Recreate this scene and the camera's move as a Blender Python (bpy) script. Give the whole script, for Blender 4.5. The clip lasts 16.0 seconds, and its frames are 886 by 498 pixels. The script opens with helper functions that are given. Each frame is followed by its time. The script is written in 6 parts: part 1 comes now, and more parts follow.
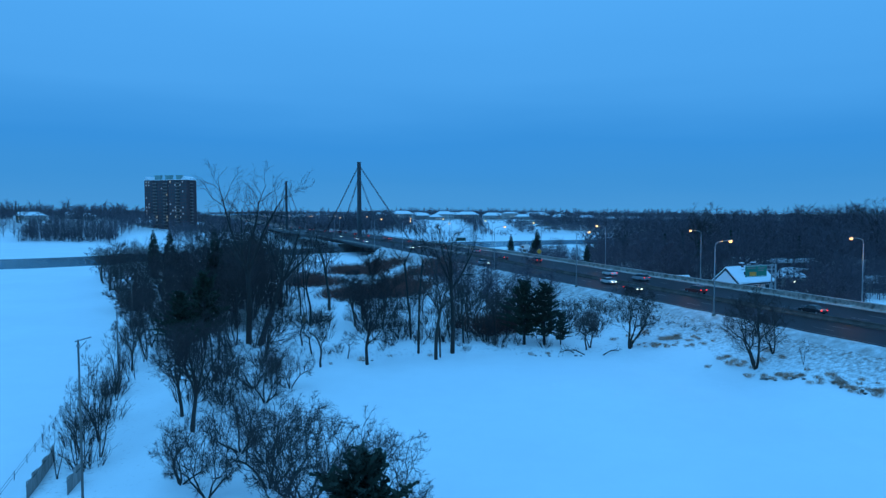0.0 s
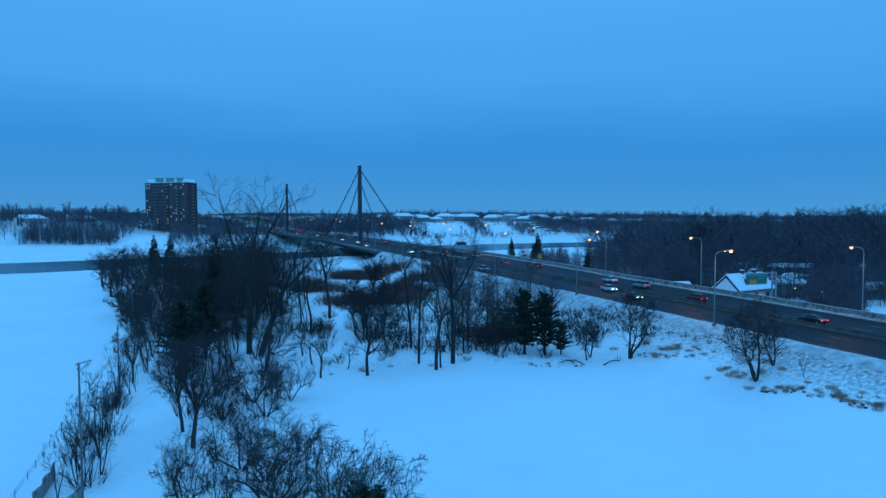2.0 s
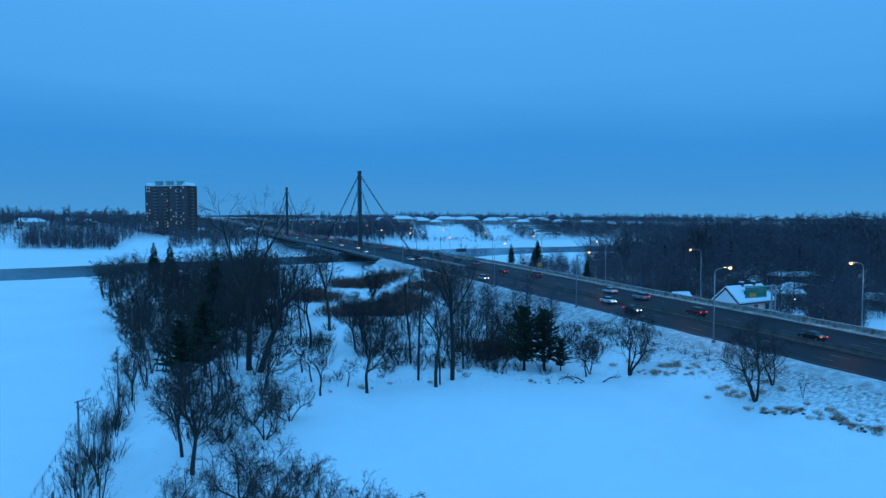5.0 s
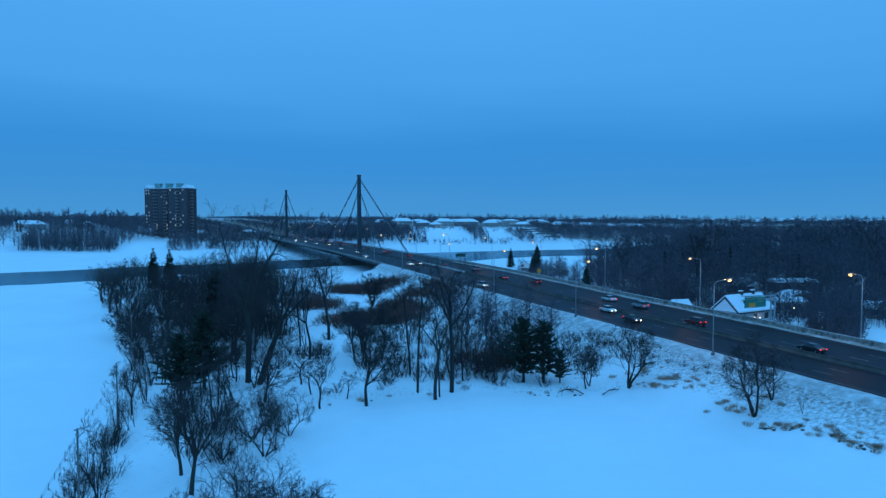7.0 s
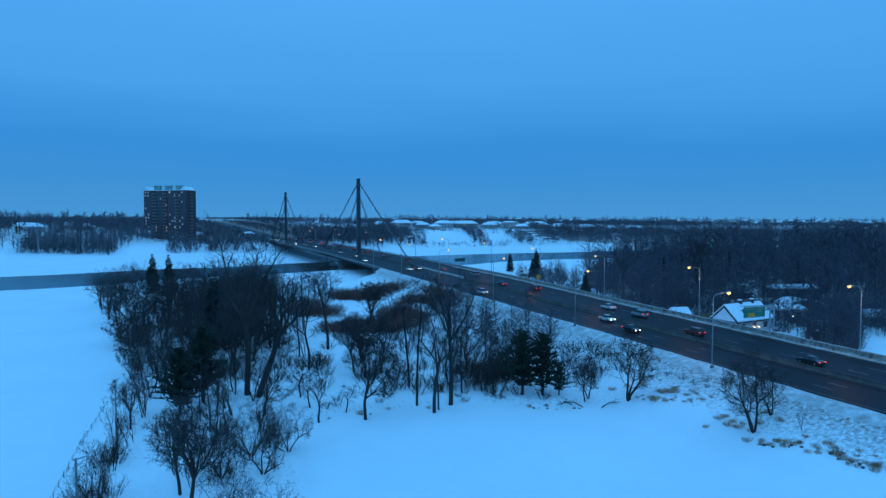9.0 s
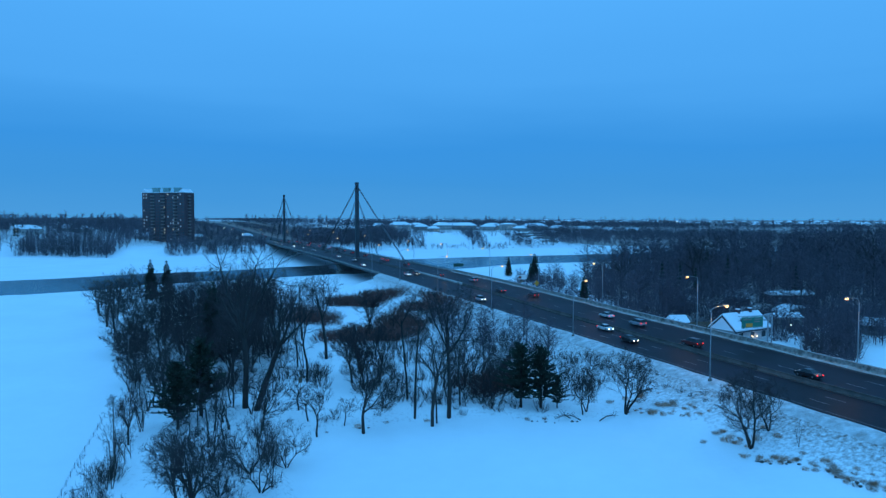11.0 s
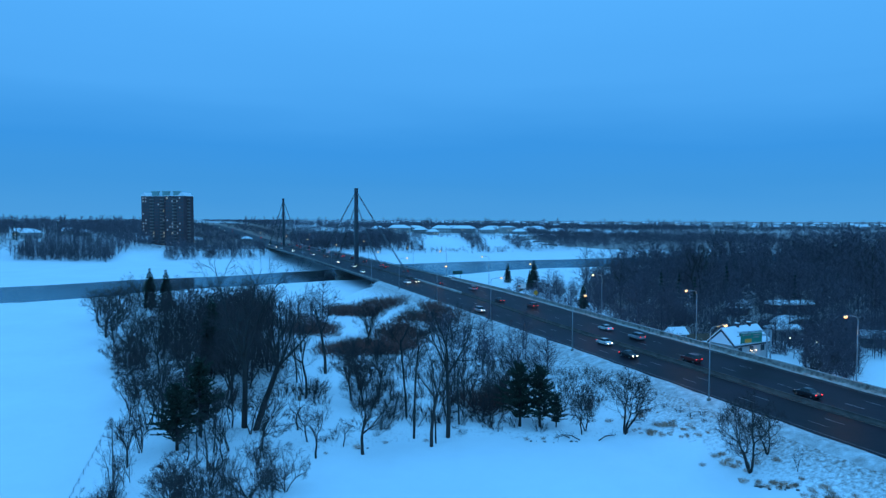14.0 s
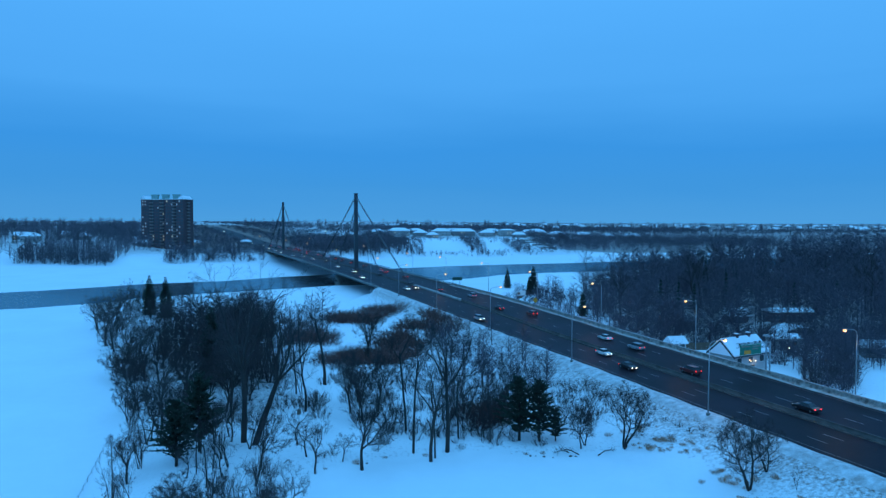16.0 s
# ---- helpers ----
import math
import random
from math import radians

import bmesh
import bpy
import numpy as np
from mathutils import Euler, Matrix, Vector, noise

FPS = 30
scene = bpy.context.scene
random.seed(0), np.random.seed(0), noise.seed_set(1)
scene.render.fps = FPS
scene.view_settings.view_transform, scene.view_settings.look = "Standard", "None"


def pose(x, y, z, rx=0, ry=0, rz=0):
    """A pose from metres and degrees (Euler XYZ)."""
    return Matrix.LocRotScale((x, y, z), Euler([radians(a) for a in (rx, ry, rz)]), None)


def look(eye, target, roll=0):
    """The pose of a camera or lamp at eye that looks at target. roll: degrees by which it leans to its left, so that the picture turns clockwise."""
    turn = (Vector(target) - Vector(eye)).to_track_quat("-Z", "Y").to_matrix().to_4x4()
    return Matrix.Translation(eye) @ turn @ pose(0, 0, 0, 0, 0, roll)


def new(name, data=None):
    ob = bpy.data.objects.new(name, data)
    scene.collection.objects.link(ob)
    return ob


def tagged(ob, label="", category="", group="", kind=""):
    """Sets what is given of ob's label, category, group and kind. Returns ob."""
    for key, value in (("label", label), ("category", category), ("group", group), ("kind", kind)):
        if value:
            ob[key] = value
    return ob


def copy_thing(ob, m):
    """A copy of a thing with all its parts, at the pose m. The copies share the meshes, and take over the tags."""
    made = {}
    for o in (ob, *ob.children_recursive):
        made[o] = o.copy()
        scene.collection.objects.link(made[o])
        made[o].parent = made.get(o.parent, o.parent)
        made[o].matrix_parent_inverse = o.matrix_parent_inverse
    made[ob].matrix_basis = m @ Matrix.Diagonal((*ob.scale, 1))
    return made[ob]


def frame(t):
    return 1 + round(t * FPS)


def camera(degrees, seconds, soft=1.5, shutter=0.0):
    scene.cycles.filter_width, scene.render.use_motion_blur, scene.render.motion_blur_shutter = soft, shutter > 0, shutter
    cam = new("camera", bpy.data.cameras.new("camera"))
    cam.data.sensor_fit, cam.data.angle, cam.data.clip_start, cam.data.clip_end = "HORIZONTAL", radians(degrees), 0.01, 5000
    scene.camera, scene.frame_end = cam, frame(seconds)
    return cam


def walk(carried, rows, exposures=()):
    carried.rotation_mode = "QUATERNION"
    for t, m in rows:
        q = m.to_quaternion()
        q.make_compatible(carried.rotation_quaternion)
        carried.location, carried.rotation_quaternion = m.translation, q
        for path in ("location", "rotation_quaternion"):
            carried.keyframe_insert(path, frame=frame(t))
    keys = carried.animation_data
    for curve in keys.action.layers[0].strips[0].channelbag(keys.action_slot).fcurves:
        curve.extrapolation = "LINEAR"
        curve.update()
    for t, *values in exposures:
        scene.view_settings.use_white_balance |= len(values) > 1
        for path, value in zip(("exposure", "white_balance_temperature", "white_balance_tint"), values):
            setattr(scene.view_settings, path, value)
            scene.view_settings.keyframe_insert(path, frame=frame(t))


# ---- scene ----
cam = camera(66.01, 16.0, soft=1.35)
PATH = [
    (0.0, pose(-0.001, -0.007, 20.007, 87.086, 0, -0.000) @ pose(0, 0, 0, 0, 0, -0.091)),
    (0.5, pose(0.004, -0.014, 20.343, 87.109, 0, 0.016) @ pose(0, 0, 0, 0, 0, -0.099)),
    (1.0, pose(0.010, -0.018, 20.656, 87.126, 0, 0.028) @ pose(0, 0, 0, 0, 0, -0.106)),
    (1.5, pose(0.027, -0.013, 20.997, 87.148, 0, 0.041) @ pose(0, 0, 0, 0, 0, -0.114)),
    (2.0, pose(0.053, -0.005, 21.323, 87.166, 0, 0.055) @ pose(0, 0, 0, 0, 0, -0.121)),
    (2.5, pose(0.081, 0.010, 21.659, 87.177, 0, 0.063) @ pose(0, 0, 0, 0, 0, -0.124)),
    (3.0, pose(0.096, 0.025, 22.009, 87.188, 0, 0.069) @ pose(0, 0, 0, 0, 0, -0.121)),
    (3.5, pose(0.100, 0.038, 22.366, 87.196, 0, 0.070) @ pose(0, 0, 0, 0, 0, -0.113)),
    (4.0, pose(0.099, 0.051, 22.741, 87.209, 0, 0.065) @ pose(0, 0, 0, 0, 0, -0.102)),
    (6.5, pose(0.087, 0.114, 24.765, 87.315, 0, 0.005) @ pose(0, 0, 0, 0, 0, -0.039)),
    (7.0, pose(0.088, 0.128, 25.160, 87.322, 0, -0.001) @ pose(0, 0, 0, 0, 0, -0.020)),
    (7.5, pose(0.092, 0.146, 25.567, 87.320, 0, -0.003) @ pose(0, 0, 0, 0, 0, -0.004)),
    (8.0, pose(0.103, 0.171, 25.995, 87.321, 0, -0.011) @ pose(0, 0, 0, 0, 0, 0.005)),
    (8.5, pose(0.111, 0.195, 26.441, 87.334, 0, -0.030) @ pose(0, 0, 0, 0, 0, 0.011)),
    (9.0, pose(0.112, 0.219, 26.920, 87.353, 0, -0.053) @ pose(0, 0, 0, 0, 0, 0.017)),
    (11.5, pose(0.163, 0.300, 29.189, 87.387, 0, -0.195) @ pose(0, 0, 0, 0, 0, 0.074)),
    (12.0, pose(0.160, 0.318, 29.634, 87.390, 0, -0.206) @ pose(0, 0, 0, 0, 0, 0.084)),
    (12.5, pose(0.157, 0.334, 30.073, 87.394, 0, -0.210) @ pose(0, 0, 0, 0, 0, 0.098)),
    (13.0, pose(0.155, 0.348, 30.542, 87.414, 0, -0.215) @ pose(0, 0, 0, 0, 0, 0.106)),
    (13.5, pose(0.155, 0.359, 31.013, 87.437, 0, -0.221) @ pose(0, 0, 0, 0, 0, 0.111)),
    (14.0, pose(0.162, 0.366, 31.448, 87.445, 0, -0.233) @ pose(0, 0, 0, 0, 0, 0.111)),
    (14.5, pose(0.172, 0.371, 31.910, 87.463, 0, -0.243) @ pose(0, 0, 0, 0, 0, 0.113)),
    (15.0, pose(0.183, 0.371, 32.397, 87.493, 0, -0.253) @ pose(0, 0, 0, 0, 0, 0.120)),
    (15.5, pose(0.189, 0.366, 32.875, 87.525, 0, -0.258) @ pose(0, 0, 0, 0, 0, 0.129)),
    (16.0, pose(0.191, 0.360, 33.353, 87.556, 0, -0.259) @ pose(0, 0, 0, 0, 0, 0.139)),
]
walk(cam, PATH, exposures=((0.0, 0.06), (9.0, 0.03), (11.5, 0.16), (16.0, 0.17)))

# ---- light: heavy blue dusk, even cloud ----
world = bpy.data.worlds.new("dusk_sky")
scene.world = world
world.use_nodes = True
wt = world.node_tree
wt.nodes.clear()


def wn(kind, **kw):
    nd = wt.nodes.new(kind)
    for k, v in kw.items():
        nd.inputs[k].default_value = v
    return nd


w_out = wt.nodes.new("ShaderNodeOutputWorld")
w_bg = wn("ShaderNodeBackground", Strength=1.0)
w_tc = wt.nodes.new("ShaderNodeTexCoord")
w_sep = wt.nodes.new("ShaderNodeSeparateXYZ")
w_map = wt.nodes.new("ShaderNodeMapping")
w_map.inputs["Scale"].default_value = (1.0, 1.0, 7.0)
w_noise = wn("ShaderNodeTexNoise", Scale=1.5, Detail=4.0, Roughness=0.5)
w_ramp = wt.nodes.new("ShaderNodeValToRGB")
w_add = wt.nodes.new("ShaderNodeMath")
w_add.operation = "MULTIPLY_ADD"
w_add.inputs[1].default_value = 0.10
w_add.inputs[2].default_value = -0.05
w_sum = wt.nodes.new("ShaderNodeMath")
w_sum.operation = "ADD"
el = w_ramp.color_ramp.elements
el[0].position, el[0].color = 0.0, (0.062, 0.300, 0.655, 1)
el[1].position, el[1].color = 1.0, (0.150, 0.640, 1.38, 1)
for p, c in ((0.06, (0.045, 0.275, 0.655, 1)), (0.11, (0.038, 0.270, 0.690, 1)), (0.19, (0.066, 0.345, 0.810, 1)),
             (0.33, (0.083, 0.395, 0.900, 1))):
    e = el.new(p)
    e.color = c
wt.links.new(w_tc.outputs["Generated"], w_sep.inputs[0])
wt.links.new(w_tc.outputs["Generated"], w_map.inputs[0])
wt.links.new(w_map.outputs[0], w_noise.inputs["Vector"])
wt.links.new(w_noise.outputs["Fac"], w_add.inputs[0])
wt.links.new(w_sep.outputs["Z"], w_sum.inputs[0])
wt.links.new(w_add.outputs[0], w_sum.inputs[1])
wt.links.new(w_sum.outputs[0], w_ramp.inputs[0])
wt.links.new(w_ramp.outputs[0], w_bg.inputs["Color"])
wt.links.new(w_bg.outputs[0], w_out.inputs[0])

sun_data = bpy.data.lights.new("sun", "SUN")
sun_data.energy, sun_data.angle, sun_data.color = 0.5, radians(60), (0.10, 0.46, 1.0)
sun = new("sun", sun_data)
sun.matrix_world = look((0, 0, 200), (60, 160, 0))


# ---- materials ----
def mat(name, color, rough=0.8, metal=0.0, vary=0.0, scale=1.0, color2=None, bump=0.0, bump_scale=8.0, island=0.0, emit=None, power=0.0,
        stretch=(1, 1, 1), spec=0.5, rnd=0.0):
    m = bpy.data.materials.new(name)
    m.use_nodes = True
    t = m.node_tree
    b = t.nodes["Principled BSDF"]
    b.inputs["Roughness"].default_value = rough
    b.inputs["Metallic"].default_value = metal
    b.inputs["Specular IOR Level"].default_value = spec
    c2 = color2 or tuple(c * (1 - vary) for c in color)
    tc = t.nodes.new("ShaderNodeTexCoord")
    mp = t.nodes.new("ShaderNodeMapping")
    mp.inputs["Scale"].default_value = stretch
    t.links.new(tc.outputs["Object"], mp.inputs[0])
    n1 = t.nodes.new("ShaderNodeTexNoise")
    n1.inputs["Scale"].default_value, n1.inputs["Detail"].default_value = scale, 6
    n2 = t.nodes.new("ShaderNodeTexNoise")
    n2.inputs["Scale"].default_value, n2.inputs["Detail"].default_value = scale * 7, 3
    t.links.new(mp.outputs[0], n1.inputs["Vector"])
    t.links.new(mp.outputs[0], n2.inputs["Vector"])
    av = t.nodes.new("ShaderNodeMath")
    av.operation = "MULTIPLY_ADD"
    av.inputs[1].default_value = 0.35
    t.links.new(n2.outputs["Fac"], av.inputs[0])
    t.links.new(n1.outputs["Fac"], av.inputs[2])
    rp = t.nodes.new("ShaderNodeValToRGB")
    rp.color_ramp.elements[0].position, rp.color_ramp.elements[0].color = 0.48, (*color, 1)
    rp.color_ramp.elements[1].position, rp.color_ramp.elements[1].color = 0.88, (*c2, 1)
    t.links.new(av.outputs[0], rp.inputs[0])
    src = rp.outputs[0]
    if island or rnd:
        g = t.nodes.new("ShaderNodeNewGeometry" if island else "ShaderNodeObjectInfo")
        mr = t.nodes.new("ShaderNodeMapRange")
        k = island or rnd
        mr.inputs["To Min"].default_value, mr.inputs["To Max"].default_value = 1 - k, 1 + k
        t.links.new(g.outputs["Random Per Island" if island else "Random"], mr.inputs["Value"])
        mx = t.nodes.new("ShaderNodeVectorMath")
        mx.operation = "SCALE"
        t.links.new(src, mx.inputs[0])
        t.links.new(mr.outputs[0], mx.inputs["Scale"])
        src = mx.outputs[0]
    t.links.new(src, b.inputs["Base Color"])
    if bump:
        n3 = t.nodes.new("ShaderNodeTexNoise")
        n3.inputs["Scale"].default_value, n3.inputs["Detail"].default_value = bump_scale, 5
        t.links.new(mp.outputs[0], n3.inputs["Vector"])
        bp = t.nodes.new("ShaderNodeBump")
        bp.inputs["Strength"].default_value, bp.inputs["Distance"].default_value = 0.6, bump
        t.links.new(n3.outputs["Fac"], bp.inputs["Height"])
        t.links.new(bp.outputs[0], b.inputs["Normal"])
    if emit:
        b.inputs["Emission Color"].default_value = (*emit, 1)
        b.inputs["Emission Strength"].default_value = power
    return m


SNOW = mat("snow", (0.84, 0.85, 0.86), 0.65, vary=0.06, scale=0.05, bump=0.08, bump_scale=0.9, spec=0.2)
ROOF_SNOW = mat("roof_snow", (0.82, 0.83, 0.85), 0.7, vary=0.08, scale=0.6, bump=0.03, bump_scale=2.0, spec=0.2)
DIRTY_SNOW = mat("dirty_snow", (0.46, 0.43, 0.41), 0.8, color2=(0.24, 0.20, 0.17), scale=0.5, bump=0.08, bump_scale=2.5)
VERGE_SNOW = mat("gritty_verge_snow", (0.66, 0.65, 0.65), 0.8, color2=(0.34, 0.30, 0.28), scale=0.9, bump=0.1, bump_scale=2.0)
WATER = mat("river_water", (0.020, 0.028, 0.034), 0.16, vary=0.3, scale=0.02, bump=0.02, bump_scale=0.6, stretch=(1, 3, 1))
ASPHALT = mat("wet_asphalt", (0.023, 0.0145, 0.021), 0.46, color2=(0.012, 0.009, 0.0105), scale=0.12, bump=0.006, bump_scale=14, spec=0.04)
PAINT = mat("worn_road_paint", (0.36, 0.35, 0.34), 0.7, vary=0.6, scale=1.2)
CONCRETE = mat("weathered_concrete", (0.30, 0.275, 0.25), 0.85, color2=(0.15, 0.13, 0.115), scale=0.35, bump=0.01, bump_scale=6)
WALL_CONC = mat("salt_stained_concrete", (0.44, 0.39, 0.34), 0.9, color2=(0.13, 0.10, 0.085), scale=1.3, bump=0.03, bump_scale=3)
STEEL = mat("painted_steel", (0.060, 0.062, 0.070), 0.55, vary=0.4, scale=0.6, bump=0.004, bump_scale=5)
GALV = mat("galvanised_steel", (0.36, 0.37, 0.38), 0.45, metal=0.6, vary=0.25, scale=2.0)
BARK = mat("bark", (0.046, 0.035, 0.031), 0.9, color2=(0.028, 0.022, 0.020), scale=2.5, bump=0.02, bump_scale=9, stretch=(1, 1, 0.25), rnd=0.25)
TWIG = mat("twigs", (0.066, 0.043, 0.044), 0.9, color2=(0.038, 0.027, 0.028), scale=0.7, rnd=0.3)
RED_TWIG = mat("red_twigs", (0.17, 0.066, 0.054), 0.9, color2=(0.10, 0.045, 0.040), scale=0.5, rnd=0.25)
NEEDLE = mat("needles", (0.026, 0.040, 0.022), 0.85, color2=(0.014, 0.024, 0.015), scale=1.5, rnd=0.25)
GRASS = mat("dead_grass", (0.52, 0.27, 0.17), 0.9, color2=(0.34, 0.17, 0.11), scale=1.5, rnd=0.3)
# purple-blue cast on the brown stands in for haze over the woods
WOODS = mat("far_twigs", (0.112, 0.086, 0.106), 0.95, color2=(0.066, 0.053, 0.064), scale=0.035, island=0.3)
# paler, cooler twigs: the haze of distance is put into this colour
FAR_WOODS = mat("hazed_far_twigs", (0.150, 0.122, 0.142), 0.95, color2=(0.100, 0.084, 0.098), scale=0.02, island=0.3)
FARNEEDLE = mat("far_needles", (0.030, 0.045, 0.030), 0.9, color2=(0.018, 0.028, 0.02), scale=0.05, island=0.3)
SODIUM = mat("sodium_glow", (0.9, 0.6, 0.3), 0.4, emit=(1.0, 0.44, 0.11), power=2.3)
HEAD_GLOW = mat("headlamp_glow", (0.9, 0.9, 0.85), 0.3, emit=(1.0, 0.84, 0.56), power=8.0)
WHITE_GLOW = mat("white_glow", (0.9, 0.9, 0.85), 0.4, emit=(1.0, 0.86, 0.55), power=3.0)

RED_GLOW = mat("tail_glow", (0.5, 0.02, 0.02), 0.3, emit=(1.0, 0.03, 0.03), power=2.4)
TYRE = mat("tyre_rubber", (0.02, 0.02, 0.02), 0.85, vary=0.3, scale=6)
RIM = mat("wheel_rim", (0.35, 0.35, 0.36), 0.35, metal=0.8, vary=0.3, scale=9)
GLASS = mat("dark_glass", (0.015, 0.018, 0.02), 0.08, vary=0.2, scale=2)
SIGN_GREEN = mat("sign_green", (0.012, 0.20, 0.13), 0.5, vary=0.15, scale=1.0)
SIGN_YELLOW = mat("sign_yellow", (0.85, 0.30, 0.03), 0.5, vary=0.15, scale=2.0)
SIGN_WHITE = mat("sign_white", (0.75, 0.75, 0.72), 0.6, vary=0.1, scale=2.0)
BRICK = mat("brown_brick", (0.120, 0.066, 0.070), 0.9, color2=(0.078, 0.046, 0.050), scale=0.25, bump=0.01, bump_scale=4)
COPPER = mat("pale_green_metal", (0.22, 0.36, 0.33), 0.6, vary=0.25, scale=0.3)
PLASTER = mat("white_clapboard", (0.43, 0.42, 0.41), 0.75, vary=0.12, scale=0.8, bump=0.01, bump_scale=5, stretch=(0.3, 0.3, 6))
SIDING = mat("grey_siding", (0.38, 0.36, 0.34), 0.85, vary=0.3, scale=0.3, bump=0.01, bump_scale=4, rnd=0.35)
TIMBER = mat("weathered_timber", (0.17, 0.11, 0.075), 0.85, color2=(0.09, 0.06, 0.045), scale=1.0, bump=0.01, bump_scale=8, stretch=(1, 1, 0.2), rnd=0.2)
PALE_TIMBER = mat("bleached_timber", (0.36, 0.33, 0.31), 0.9, color2=(0.22, 0.20, 0.19), scale=1.0, bump=0.01, bump_scale=8, stretch=(1, 1, 0.2), rnd=0.2)
GREY_TIMBER = mat("grey_timber", (0.19, 0.17, 0.155), 0.9, color2=(0.11, 0.095, 0.09), scale=1.0, bump=0.01, bump_scale=8, stretch=(1, 1, 0.2), rnd=0.2)
DARK_SIGN = mat("sign_teal", (0.012, 0.085, 0.065), 0.5, vary=0.15, scale=1.0)
# base colour raised to stand in for sky reflected in the panes
WINDOW = mat("unlit_window", (0.10, 0.11, 0.12), 0.12, vary=0.4, scale=0.5, spec=1.0)
BALCONY = mat("balcony_rail", (0.26, 0.21, 0.19), 0.8, vary=0.3, scale=0.5)
LIT = mat("lit_window", (0.6, 0.5, 0.35), 0.5, emit=(1.0, 0.76, 0.46), power=0.20)
ROCK = mat("shore_rock", (0.12, 0.10, 0.09), 0.9, vary=0.4, scale=3.0, bump=0.03, bump_scale=6)

# stubble and grit showing through the snow on the highway's slope and the banks; the woods floor takes the same brown
t = SNOW.node_tree
bsdf = t.nodes["Principled BSDF"]
old = bsdf.inputs["Base Color"].links[0].from_socket
at_n = t.nodes.new("ShaderNodeAttribute")
at_n.attribute_name = "stubble"
st_tc = t.nodes.new("ShaderNodeTexCoord")
st_n = t.nodes.new("ShaderNodeTexNoise")
st_n.inputs["Scale"].default_value, st_n.inputs["Detail"].default_value, st_n.inputs["Roughness"].default_value = 2.1, 10, 0.72
t.links.new(st_tc.outputs["Object"], st_n.inputs["Vector"])
st_m = t.nodes.new("ShaderNodeMath")
st_m.operation = "ADD"
t.links.new(at_n.outputs["Fac"], st_m.inputs[0])
t.links.new(st_n.outputs["Fac"], st_m.inputs[1])
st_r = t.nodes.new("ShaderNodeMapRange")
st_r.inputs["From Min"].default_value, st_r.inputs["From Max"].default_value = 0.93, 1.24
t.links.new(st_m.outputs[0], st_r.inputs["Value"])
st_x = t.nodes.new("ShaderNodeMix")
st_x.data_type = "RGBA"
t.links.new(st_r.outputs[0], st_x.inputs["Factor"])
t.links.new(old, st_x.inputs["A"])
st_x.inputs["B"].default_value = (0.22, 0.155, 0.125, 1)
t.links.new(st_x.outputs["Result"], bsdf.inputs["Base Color"])


